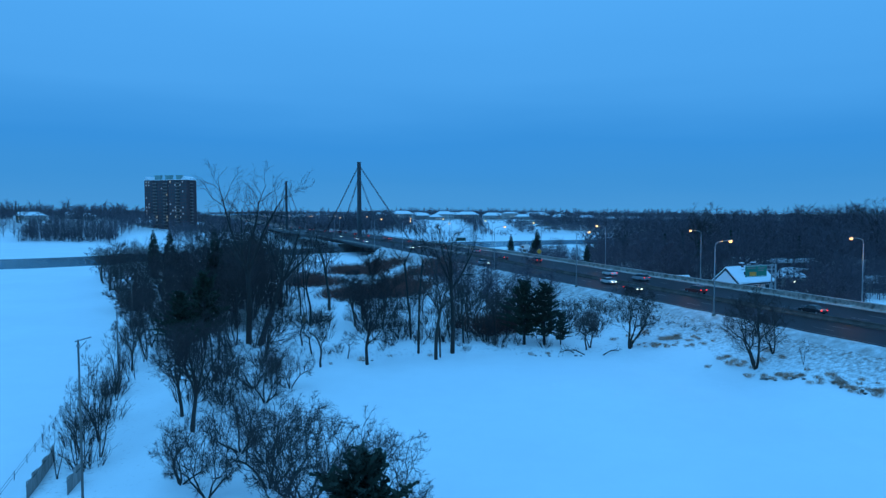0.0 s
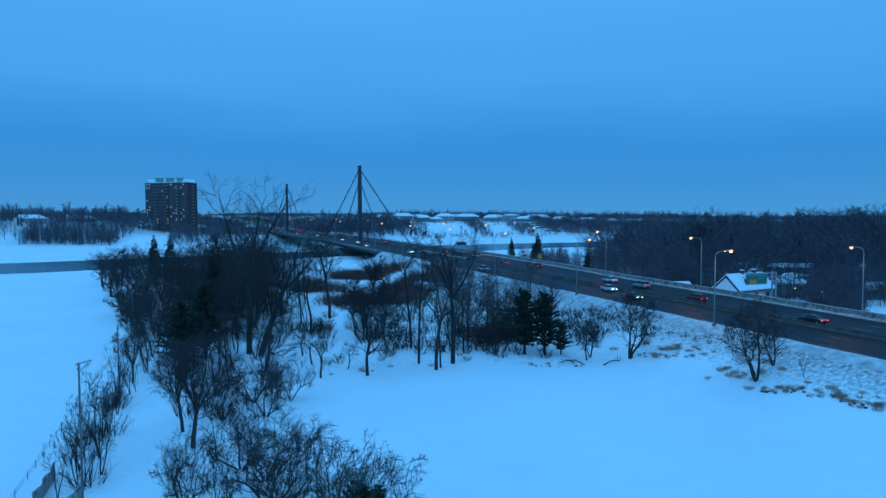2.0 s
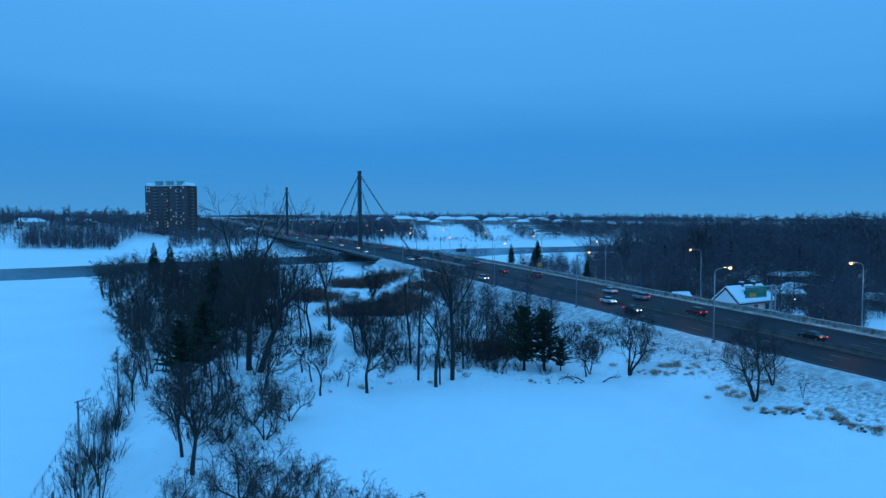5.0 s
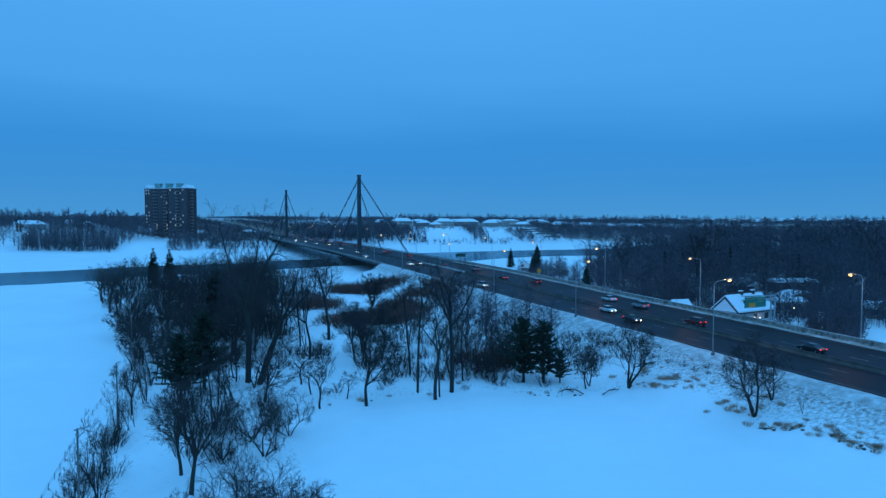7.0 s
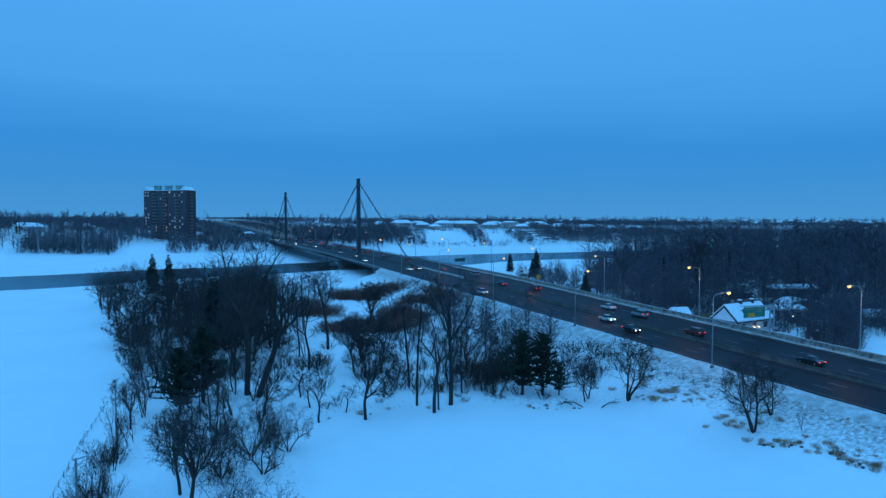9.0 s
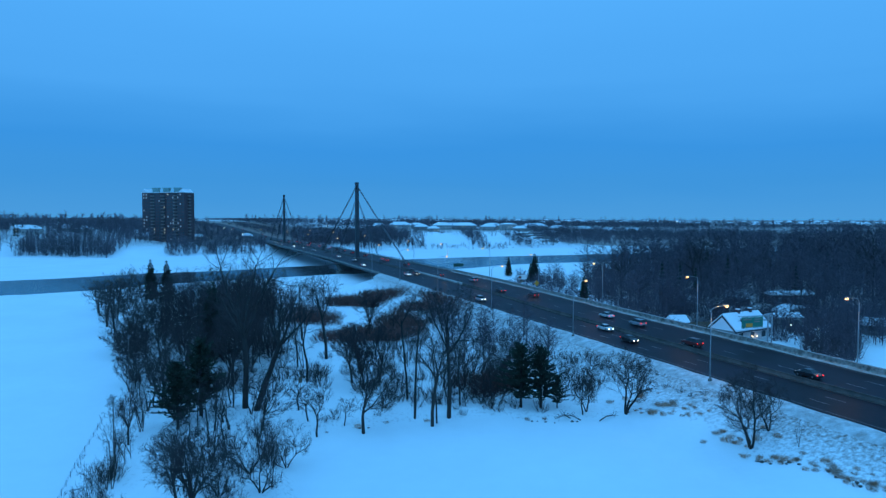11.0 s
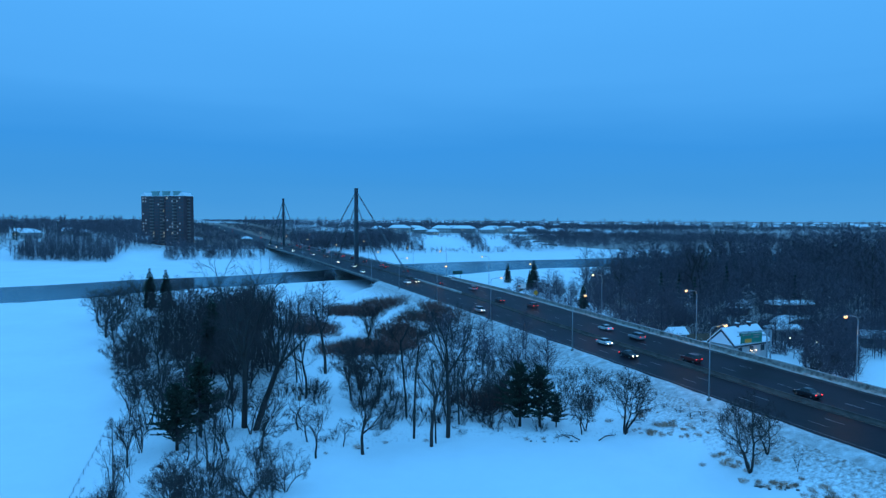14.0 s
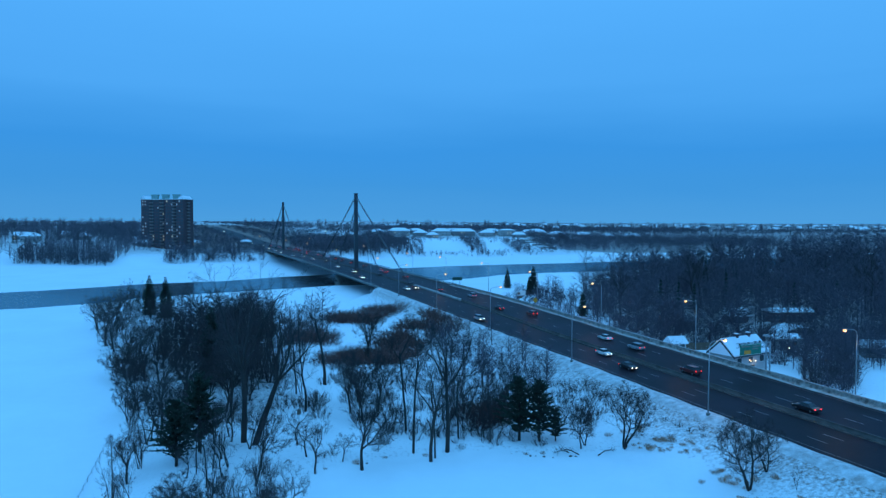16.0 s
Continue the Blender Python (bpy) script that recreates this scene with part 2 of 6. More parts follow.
# ---- mesh helpers ----
class Mesh:
    def __init__(self):
        self.v, self.f = [], []

    def add(self, verts, faces):
        n = len(self.v)
        self.v.extend(verts)
        self.f.extend([tuple(i + n for i in q) for q in faces])
        return self

    def box(self, x0, y0, z0, x1, y1, z1, m=None):
        p = [(x, y, z) for z in (z0, z1) for y in (y0, y1) for x in (x0, x1)]
        if m is not None:
            p = [tuple(m @ Vector(q)) for q in p]
        return self.add(p, [(0, 2, 3, 1), (4, 5, 7, 6), (0, 1, 5, 4), (2, 6, 7, 3), (0, 4, 6, 2), (1, 3, 7, 5)])

    def tube(self, pts, radii, sides=3, cap=True):
        n = len(self.v)
        k = len(pts)
        for i, p in enumerate(pts):
            a, b = pts[max(i - 1, 0)], pts[min(i + 1, k - 1)]
            d = (b[0] - a[0], b[1] - a[1], b[2] - a[2])
            l = math.sqrt(d[0] ** 2 + d[1] ** 2 + d[2] ** 2) or 1.0
            d = (d[0] / l, d[1] / l, d[2] / l)
            u = (-d[1], d[0], 0.0) if abs(d[2]) < 0.95 else (1.0, 0.0, 0.0)
            ul = math.sqrt(u[0] ** 2 + u[1] ** 2 + u[2] ** 2)
            u = (u[0] / ul, u[1] / ul, u[2] / ul)
            w = (d[1] * u[2] - d[2] * u[1], d[2] * u[0] - d[0] * u[2], d[0] * u[1] - d[1] * u[0])
            r = radii[i]
            for j in range(sides):
                t = 2 * math.pi * j / sides
                c, s = math.cos(t) * r, math.sin(t) * r
                self.v.append((p[0] + u[0] * c + w[0] * s, p[1] + u[1] * c + w[1] * s, p[2] + u[2] * c + w[2] * s))
        for i in range(k - 1):
            for j in range(sides):
                a, b = n + i * sides + j, n + i * sides + (j + 1) % sides
                self.f.append((a, b, b + sides, a + sides))
        if cap:
            self.f.append(tuple(n + j for j in reversed(range(sides))))
            self.f.append(tuple(n + (k - 1) * sides + j for j in range(sides)))
        return self

    def spike(self, p, q, r):
        """A three-sided twig from p that ends in a point at q."""
        n = len(self.v)
        dx, dy, dz = q[0] - p[0], q[1] - p[1], q[2] - p[2]
        l = math.sqrt(dx * dx + dy * dy + dz * dz) or 1.0
        h = math.hypot(dx, dy) or 1e-6
        u = (-dy / h, dx / h, 0.0)
        w = (-dx * dz / (h * l), -dy * dz / (h * l), h / l)
        for c, s in ((r, 0.0), (-0.5 * r, 0.866 * r), (-0.5 * r, -0.866 * r)):
            self.v.append((p[0] + u[0] * c + w[0] * s, p[1] + u[1] * c + w[1] * s, p[2] + u[2] * c + w[2] * s))
        self.v.append((q[0], q[1], q[2]))
        self.f += [(n, n + 1, n + 3), (n + 1, n + 2, n + 3), (n + 2, n, n + 3)]
        return self

    def prism(self, outline, y0, y1):
        """A closed outline in x, z, drawn out along y."""
        k = len(outline)
        p = [(x, y0, z) for x, z in outline] + [(x, y1, z) for x, z in outline]
        return self.add(p, [tuple(range(k)), tuple(reversed(range(k, 2 * k)))] + [(i, i + k, (i + 1) % k + k, (i + 1) % k) for i in range(k)])

    def loft(self, rings, closed=True, caps=True):
        k = len(rings[0])
        n = len(self.v)
        for r in rings:
            self.v.extend(r)
        for i in range(len(rings) - 1):
            for j in range(k if closed else k - 1):
                a, b = n + i * k + j, n + i * k + (j + 1) % k
                self.f.append((a, b, b + k, a + k))
        if caps and closed:
            self.f.append(tuple(n + j for j in reversed(range(k))))
            self.f.append(tuple(n + (len(rings) - 1) * k + j for j in range(k)))
        return self

    def ball(self, c, r, nu=8, nv=5, sq=(1, 1, 1)):
        rings = []
        for i in range(1, nv):
            a = math.pi * i / nv
            rings.append([(c[0] + r * sq[0] * math.sin(a) * math.cos(2 * math.pi * j / nu), c[1] + r * sq[1] * math.sin(a) * math.sin(2 * math.pi * j / nu),
                           c[2] - r * sq[2] * math.cos(a)) for j in range(nu)])
        return self.loft(rings)

    def data(self, name, material, smooth=False):
        me = bpy.data.meshes.new(name)
        me.from_pydata(self.v, [], self.f)
        me.materials.append(material)
        if smooth:
            me.polygons.foreach_set("use_smooth", [True] * len(me.polygons))
        me.update()
        return me


def soft_edges(me, w, seg=1):
    b = bmesh.new()
    b.from_mesh(me)
    bmesh.ops.bevel(b, geom=list(b.edges), offset=w, segments=seg, affect="EDGES", profile=0.6)
    b.to_mesh(me)
    b.free()
    return me


def part(name, m, material, parent=None, label="", smooth=False, bevel=0.0):
    me = m if isinstance(m, bpy.types.Mesh) else m.data(name, material, smooth)
    if bevel:
        soft_edges(me, bevel)
    ob = new(name, me)
    if parent is not None:
        ob.parent = parent
    if label:
        tagged(ob, label)
    return ob


def thing(name, at, rz=0.0, label="", category="", group="", kind=""):
    ob = new(name)
    ob.empty_display_size = 0.2
    ob.matrix_basis = pose(at[0], at[1], at[2], 0, 0, rz)
    return tagged(ob, label, category, group, kind)

# ---- plan: highway line through the near pylon, s metres along it, w metres to its right ----
PY = np.array([-43.3, 353.8])
ALONG = np.array([-0.3695, 0.9292])
ACROSS = np.array([0.9292, 0.3695])
ROAD_RZ = math.degrees(math.atan2(ALONG[1], ALONG[0])) - 90


def road_z(s):
    return np.interp(s, [-460, -269, -232, -120, -60, 0, 60, 120, 180, 241, 330, 420, 600, 900, 1300], [4.4, 5.4, 5.8, 7.0, 7.5, 7.95, 8.25, 8.35, 8.2, 7.75, 7.0, 7.2, 9.0, 12.6, 16.0])


def road_left(s):
    return np.interp(s, [-460, -295, -265, -230, -125, -90, 1300], [-20.0, -18.3, -17.5, -16.7, -15.5, -14.8, -14.8])


def road_right(s):
    return np.interp(s, [-460, -280, -260, -230, -209, -180, -140, -90, 1300], [4.0, 7.8, 8.8, 9.6, 10.8, 12.8, 14.8, 14.8, 14.8])


def road_mid(s):
    return np.interp(s, [-460, -280, -200, -160, -100, 1300], [-8.5, -6.6, -4.6, -1.6, -0.3, 0.0])


def on_road(s, w, up=0.0):
    p = PY + s * ALONG + w * ACROSS
    return float(p[0]), float(p[1]), float(road_z(s)) + up


LEFT_SHORE = [(-14, -300), (-20, 10), (-30.7, 47.5), (-33, 54.1), (-36.6, 64.5), (-41.1, 77.2), (-47.4, 97), (-56.4, 120.7), (-63, 136), (-76.4, 159.4),
              (-89.8, 181), (-112, 216), (-131, 262)]
NORTH_SHORE = [(-127, 280), (-110, 297), (-96, 306), (-70, 327), (-50, 338), (-28, 347), (16, 381), (34, 405), (80, 430), (150, 458), (300, 485), (700, 520),
               (4500, 700)]
FAR_SHORE = [(4500, 1150), (1200, 900), (700, 830), (420, 800), (255, 729), (175, 699), (119, 652), (67, 636), (36, 608), (-9, 612), (-57, 583), (-100, 560), (-135, 531),
             (-187, 513), (-216, 489), (-236, 481), (-275, 488), (-313, 497), (-600, 470), (-4500, 300)]
RIVER = LEFT_SHORE + NORTH_SHORE + FAR_SHORE + [(-4500, -300)]
INLET = [(8, -300), (1, -40), (2, 20), (-0.5, 38), (-5, 50), (-11.9, 63.7), (-15.8, 74.6), (-20, 82), (-20.4, 88), (-16.8, 89.3), (-10.3, 92), (-6.6, 93.1),
         (-1.1, 95.0), (6.3, 97), (13.9, 95.4), (21, 95.6), (23.8, 96.1), (28, 93.8), (32.0, 90.4), (34.1, 82.8), (34.8, 75.8), (38.4, 72.6), (39.9, 68.2), (42.2, 65),
         (48, 54), (55, 40), (68, 5), (84, -40), (120, -300)]
CHANNEL = [(-4500, 60), (-1200, 150), (-400, 218), (-163, 252.6), (-154, 256), (-140, 268), (-127, 280.5), (-110, 297.5), (-96, 306.5), (-70, 327.5), (-50, 338.5), (-28, 347.5),
           (16, 381.5), (34, 405.5), (80, 430.5), (150, 458.5), (300, 500), (700, 545), (4500, 800), (4500, 840), (700, 640), (400, 610), (200, 570), (127, 544),
           (97, 529), (52, 514), (9, 494), (-30, 469), (-74, 410), (-92, 398), (-116, 371), (-153, 351), (-181, 322), (-199, 309), (-420, 262), (-1200, 200), (-4500, 110)]


def signed(poly, x, y):
    """Distance to a polygon's edge, below nought inside it."""
    q = np.array(poly, float)
    best = np.full(x.shape, 1e18)
    inside = np.zeros(x.shape, bool)
    for (ax, ay), (bx, by) in zip(q, np.roll(q, -1, 0)):
        dx, dy = bx - ax, by - ay
        t = np.clip(((x - ax) * dx + (y - ay) * dy) / (dx * dx + dy * dy), 0, 1)
        best = np.minimum(best, (x - ax - t * dx) ** 2 + (y - ay - t * dy) ** 2)
        if dy != 0:
            cross = ((ay > y) != (by > y)) & (x < dx * (y - ay) / dy + ax)
            inside ^= cross
    d = np.sqrt(best)
    return np.where(inside, -d, d)


def step01(t):
    t = np.clip(t, 0, 1)
    return t * t * (3 - 2 * t)


def wave(x, y, k, seed):
    """Soft bumps out of a few sines."""
    r = np.random.RandomState(seed)
    z = np.zeros_like(x)
    for _ in range(7):
        a, f, p = r.uniform(0, 6.28), k * r.uniform(0.6, 1.7), r.uniform(0, 6.28)
        z += np.sin((x * math.cos(a) + y * math.sin(a)) * f + p)
    return z / 7


TRAIL = [(-21, 36), (-22.5, 47), (-27, 57), (-30.5, 72), (-36.5, 86), (-43, 105)]


def ground_z(x, y):
    x, y = np.asarray(x, float), np.asarray(y, float)
    far = y > 455 + np.interp(x, [-4500, -300, 0, 300, 4500], [-250, -60, 40, 200, 420])
    dr, di = signed(RIVER, x, y), signed(INLET, x, y)
    d = np.minimum(dr, di)
    sx, sy = x - PY[0], y - PY[1]
    s, w = sx * ALONG[0] + sy * ALONG[1], sx * ACROSS[0] + sy * ACROSS[1]
    # near land: low bank, then gently rolling
    land = 0.75 * step01(d / 2.5) + 0.9 * step01(d / 14) + 0.35 * wave(x, y, 0.16, 3) * step01(d / 5) + 0.12 * wave(x, y, 0.7, 4) * step01(d / 2)
    # far bank: steep to a plateau, low where the highway comes through
    cut = np.maximum(step01((np.abs(w + 8) - 75) / 70), step01((s - 430) / 420))
    plateau = np.interp(x, [-4500, -300, -150, 0, 110, 250, 900, 4500], [17, 16, 14, 14, 13.5, 12.5, 9, 9]) + np.clip(d - 250, 0, 900) * 0.004
    run = np.interp(x, [-230, -190, -130, -70, 95, 180], [66, 90, 200, 105, 105, 290])
    bank = (6.0 * (1 - (1 - np.clip(d / 40, 0, 1)) ** 2) + 0.8 * wave(x, y, 0.05, 6) * step01(d / 20)) * (1 - cut) + cut * (plateau * (1 - (1 - np.clip(d / run, 0, 1)) ** np.interp(x, [-230, -150, -70], [1.25, 1.4, 1.7])) + (1.0 * wave(x, y, 0.03, 5) + 2.6 * wave(x, y * 0.25, 0.13, 12) * step01((x + 80) / 30) * (1 - step01((x - 130) / 40)) * (1 - step01((d - 90) / 60))) * step01(d / 30))
    z = np.where(d > 0, np.where(far, bank, land), 0.0)
    # trail along the strip
    q = np.array(TRAIL)
    best = np.full(x.shape, 1e9)
    for (ax, ay), (bx, by) in zip(q[:-1], q[1:]):
        dx, dy = bx - ax, by - ay
        t = np.clip(((x - ax) * dx + (y - ay) * dy) / (dx * dx + dy * dy), 0, 1)
        best = np.minimum(best, np.hypot(x - ax - t * dx, y - ay - t * dy))
    z = z - 0.10 * (1 - step01(best / 2.2)) - 0.14 * np.exp(-((best - 0.95) / 0.38) ** 2)
    # embankment of the highway
    rz, L, R = road_z(s), road_left(s), road_right(s)
    on = (s < -88) | (s > 322)
    end = np.where(s < 0, np.clip((-88 - s) / 8, -3, 1), np.clip((s - 322) / 8, -3, 1))
    slope_l = rz - 0.16 - np.clip(L - 1.2 - w, 0, 60) * 0.36
    slope_r = rz - 0.5 - np.clip(w - R - 1.0, 0, 60) * 0.5
    emb = np.where(w < 0, slope_l, slope_r) + np.where(end < 1, (end - 1) * 2.6, 0)
    emb = emb + 0.10 * wave(x, y, 0.5, 9) * ((w < L - 2) | (w > R + 2))
    under = (w > L - 0.4) & (w < R + 1.0)
    ok = (s > -470) & (s < 1350)
    z = np.where(ok, np.maximum(z, emb), z)
    z = np.where(ok & under & on, rz - 0.30, z)
    z = np.where(ok & (s > 380) & (np.abs(w) < 48), np.minimum(z, rz - 1.2), z)
    # bed of the open channel
    c = signed(CHANNEL, x, y)
    z = np.where((c < 0) & (d <= 0.5), np.maximum(-1.5, -0.25 + 0.0 * c - 0.4 * np.clip(-c, 0, 3)), z)
    return z


def gz(x, y):
    return float(ground_z(np.array([x]), np.array([y]))[0])


def axis(stops):
    out = []
    for a, b, n in stops:
        out += list(np.linspace(a, b, n, endpoint=False))
    return np.array(out + [stops[-1][1]])


xs = axis([(-4500, -900, 16), (-900, -260, 36), (-260, -130, 36), (-130, -48, 52), (-48, 0, 60), (0, 110, 80), (110, 300, 42), (300, 1000, 40), (1000, 4500, 18)])
ys = axis([(-300, 0, 16), (0, 30, 12), (30, 130, 108), (130, 240, 60), (240, 460, 68), (460, 800, 76), (800, 1600, 40), (1600, 4700, 16)])
gx, gy = np.meshgrid(xs, ys)
gzz = ground_z(gx, gy)
nx, ny = len(xs), len(ys)
me = bpy.data.meshes.new("ground")
co = np.stack([gx, gy, gzz], -1).reshape(-1, 3)
ii = (np.arange(ny - 1)[:, None] * nx + np.arange(nx - 1)[None, :]).reshape(-1)
quads = np.stack([ii, ii + 1, ii + nx + 1, ii + nx], 1)
me.from_pydata(co.tolist(), [], quads.tolist())
me.materials.append(SNOW)
me.polygons.foreach_set("use_smooth", [True] * len(me.polygons))
gs = (gx - PY[0]) * ALONG[0] + (gy - PY[1]) * ALONG[1]
gw = (gx - PY[0]) * ACROSS[0] + (gy - PY[1]) * ACROSS[1]
gl, gr = road_left(gs) - gw, gw - road_right(gs)
slope = np.where((gs > -470) & (gs < -90), np.interp(gl, [-2, 0, 3, 7, 11, 16, 24], [0.66, 0.68, 0.62, 0.50, 0.38, 0.30, 0.16]) * (gl > -2), 0.0)
slope = np.maximum(slope, np.where((gs > -470) & (gs < -60) & (gr > -1), np.interp(gr, [-1, 6, 16, 30], [0.5, 0.5, 0.35, 0.0]), 0.0))
shore_d = np.minimum(signed(INLET, gx, gy), signed(RIVER, gx, gy))
slope = np.where((shore_d < 0.4) & (gy < 240), 0.0, slope)
slope = np.maximum(slope, np.where((shore_d > 0.2) & (gy < 240), np.interp(shore_d, [0, 0.6, 3, 8, 30], [0.05, 0.42, 0.40, 0.34, 0.36]), 0.0))
bluff = step01((gx + 45) / 20) * (1 - step01((gx - 80) / 25)) * (shore_d < 120)
slope = np.maximum(slope, np.where((shore_d > 1) & (gy > 440), np.interp(shore_d, [0, 14, 40, 120], [0.20, 0.36, 0.54, 0.58]), 0.0) - 0.24 * bluff)
slope = np.maximum(slope, np.where((gy > 700) & (gx > 130), 0.68, 0.0))
slope = np.maximum(slope, np.where((gs > 330) & (gs < 1400) & (np.abs(gw) < 110), np.interp(np.abs(gw), [50, 110], [0.85, 0.6]), 0.0))
# floor of the woods: more brown in the snow, so gaps between stems stay dark
wood_floor = signed([(48, 186), (56, 160), (80, 168), (150, 182), (460, 290), (460, 450), (260, 440), (130, 410), (80, 360), (56, 285)], gx, gy)
slope = np.maximum(slope, np.where(wood_floor < 0, np.interp(-wood_floor, [0, 8], [0.34, 0.66]), 0.0))
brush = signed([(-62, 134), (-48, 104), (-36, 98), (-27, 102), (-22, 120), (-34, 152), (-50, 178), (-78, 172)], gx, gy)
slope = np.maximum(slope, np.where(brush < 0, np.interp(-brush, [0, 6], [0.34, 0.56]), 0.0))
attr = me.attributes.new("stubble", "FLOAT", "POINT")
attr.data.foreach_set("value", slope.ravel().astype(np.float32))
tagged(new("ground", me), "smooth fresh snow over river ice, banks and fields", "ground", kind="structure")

# open water of the channel
me = bpy.data.meshes.new("water")
b = bmesh.new()
fc = b.faces.new([b.verts.new((x, y, -0.12)) for x, y in reversed(CHANNEL)])
fc.normal_update()
if fc.normal.z < 0:
    fc.normal_flip()
bmesh.ops.triangulate(b, faces=b.faces[:])
b.to_mesh(me)
b.free()
me.materials.append(WATER)
tagged(new("water", me), "open dark grey-blue river water between snowy ice sheets", "water", kind="structure")

# ---- highway ----
def strip(m, s0, s1, wl, wr, up, step=6.0):
    """A flat band along the road between two offsets."""
    n = max(1, int((s1 - s0) / step))
    rows = []
    for i in range(n + 1):
        s = s0 + (s1 - s0) * i / n
        rows.append([on_road(s, wl(s), up), on_road(s, wr(s), up)])
    return m.loft(rows, closed=False)


def solid(m, s0, s1, mid, profile, step=6.0):
    """A profile (offset, height) drawn along the road; mid(s) gives its offset."""
    n = max(1, int((s1 - s0) / step))
    return m.loft([[on_road(s0 + (s1 - s0) * i / n, mid(s0 + (s1 - s0) * i / n) + a, h) for a, h in profile] for i in range(n + 1)])


road = part("road", strip(Mesh(), -460, 1300, lambda s: road_left(s), lambda s: road_right(s), 0.0, 4.0), ASPHALT)
tagged(road, "wet dark asphalt highway with worn lane marks", "road", kind="structure")

# lane marks: broken lines between lanes, unbroken ones at the edges
marks = Mesh()


def dashes(s0, s1, off, a=3.0, b=9.0, width=0.125):
    s = s0
    while s < s1:
        strip(marks, s, s + a, lambda q: off(q) - width / 2, lambda q: off(q) + width / 2, 0.006, 3.0)
        s += a + b


for k in (1, 2):
    dashes(-440, 320, lambda s, k=k: road_left(s) + 1.6 + (road_mid(s) - 1.2 - road_left(s) - 1.6) * k / 3)
    dashes(-436, 320, lambda s, k=k: road_mid(s) + 1.2 + (road_right(s) - 1.8 - road_mid(s) - 1.2) * k / 3)
tagged(part("lane_marks", marks, PAINT, road), "worn white broken lane lines", kind="stuff")
edge = Mesh()
for off in (lambda s: road_left(s) + 1.5, lambda s: road_right(s) - 1.7):
    strip(edge, -450, 320, lambda q: off(q) - 0.07, lambda q: off(q) + 0.07, 0.005, 8.0)
part("edge_line", edge, mat("faded_edge_paint", (0.20, 0.19, 0.18), 0.7, vary=0.6, scale=0.7), road)

wall = part("roadside_wall", solid(Mesh(), -452, -93, lambda s: road_right(s), [(-0.45, -0.4), (-0.45, 0.06), (-0.16, 0.30), (-0.10, 0.95), (0.14, 0.95), (0.22, -0.9)], 3.0), WALL_CONC)
tagged(wall, "salt-stained concrete traffic barrier along the highway", "barrier", kind="structure")
cap = part("wall_snow", solid(Mesh(), -452, -93, lambda s: road_right(s) + 0.05 * math.sin(s * 0.7), [(-0.16, 0.954), (-0.10, 1.03), (0.06, 1.07), (0.20, 1.0), (0.2, 0.954)], 2.0), DIRTY_SNOW)
tagged(cap, "crusted grey snow on the traffic barrier", "snow", kind="structure")
ridge = Mesh()
n = 150
rows = []
for i in range(n + 1):
    s = -452 + (452 - 93) * i / n
    h = 0.30 + 0.16 * math.sin(s * 0.9) + 0.10 * math.sin(s * 2.3 + 1)
    rows.append([on_road(s, road_right(s) + a, b) for a, b in ((-0.95 - 0.15 * math.sin(s * 0.5), 0.004), (-0.72, h * 0.4), (-0.5, h * 0.7), (-0.40, 0.02))])
part("plough_ridge", ridge.loft(rows, closed=False), DIRTY_SNOW, wall, "grey ploughed snow along the barrier foot", smooth=True)
median = part("median_barrier", solid(Mesh(), -452, 320, lambda s: road_mid(s), [(-0.32, -0.05), (-0.3, 0.10), (-0.12, 0.34), (-0.09, 0.62), (0.09, 0.62), (0.12, 0.34), (0.3, 0.10), (0.32, -0.05)], 5.0),
              mat("grimy_concrete", (0.115, 0.095, 0.083), 0.9, color2=(0.05, 0.042, 0.038), scale=0.6, bump=0.01, bump_scale=5))
tagged(median, "low grimy concrete barrier between the carriageways", "barrier", kind="structure")
slush = Mesh()
for side in (-1, 1):
    for s0, s1 in ((-452, -60),):
        strip(slush, s0, s1, lambda q: road_mid(q) + side * 0.62 - 0.26, lambda q: road_mid(q) + side * 0.62 + 0.26, 0.008, 6.0)
part("median_slush", slush, mat("brown_slush", (0.16, 0.11, 0.09), 0.22, color2=(0.07, 0.055, 0.047), scale=0.8, bump=0.01, bump_scale=6), median, "brown slush along the barrier foot")
part("median_snow", solid(Mesh(), -140, -92, lambda s: road_mid(s) + 0.1 * math.sin(s), [(-0.6, 0.0), (-0.3, 0.64), (0.0, 0.72), (0.3, 0.64), (0.6, 0.0)], 2.0), DIRTY_SNOW, median, "ridge of old snow along the barrier", smooth=True)

rows = []
for i in range(181):
    s = -455 + (455 - 93) * i / 180
    k = 0.10 + 0.05 * math.sin(s * 0.8) + 0.04 * math.sin(s * 2.1)
    L = float(road_left(s))
    rows.append([on_road(s, L + a, h) for a, h in ((0.55 + 0.15 * math.sin(s * 0.6), 0.006), (0.1, k), (-0.9, k + 0.04), (-1.9, -0.22), (-3.4, -1.25))])
tagged(part("snow_verge", Mesh().loft(rows, closed=False), VERGE_SNOW, smooth=True), "gritty grey snow verge along the highway", "verge", kind="structure")

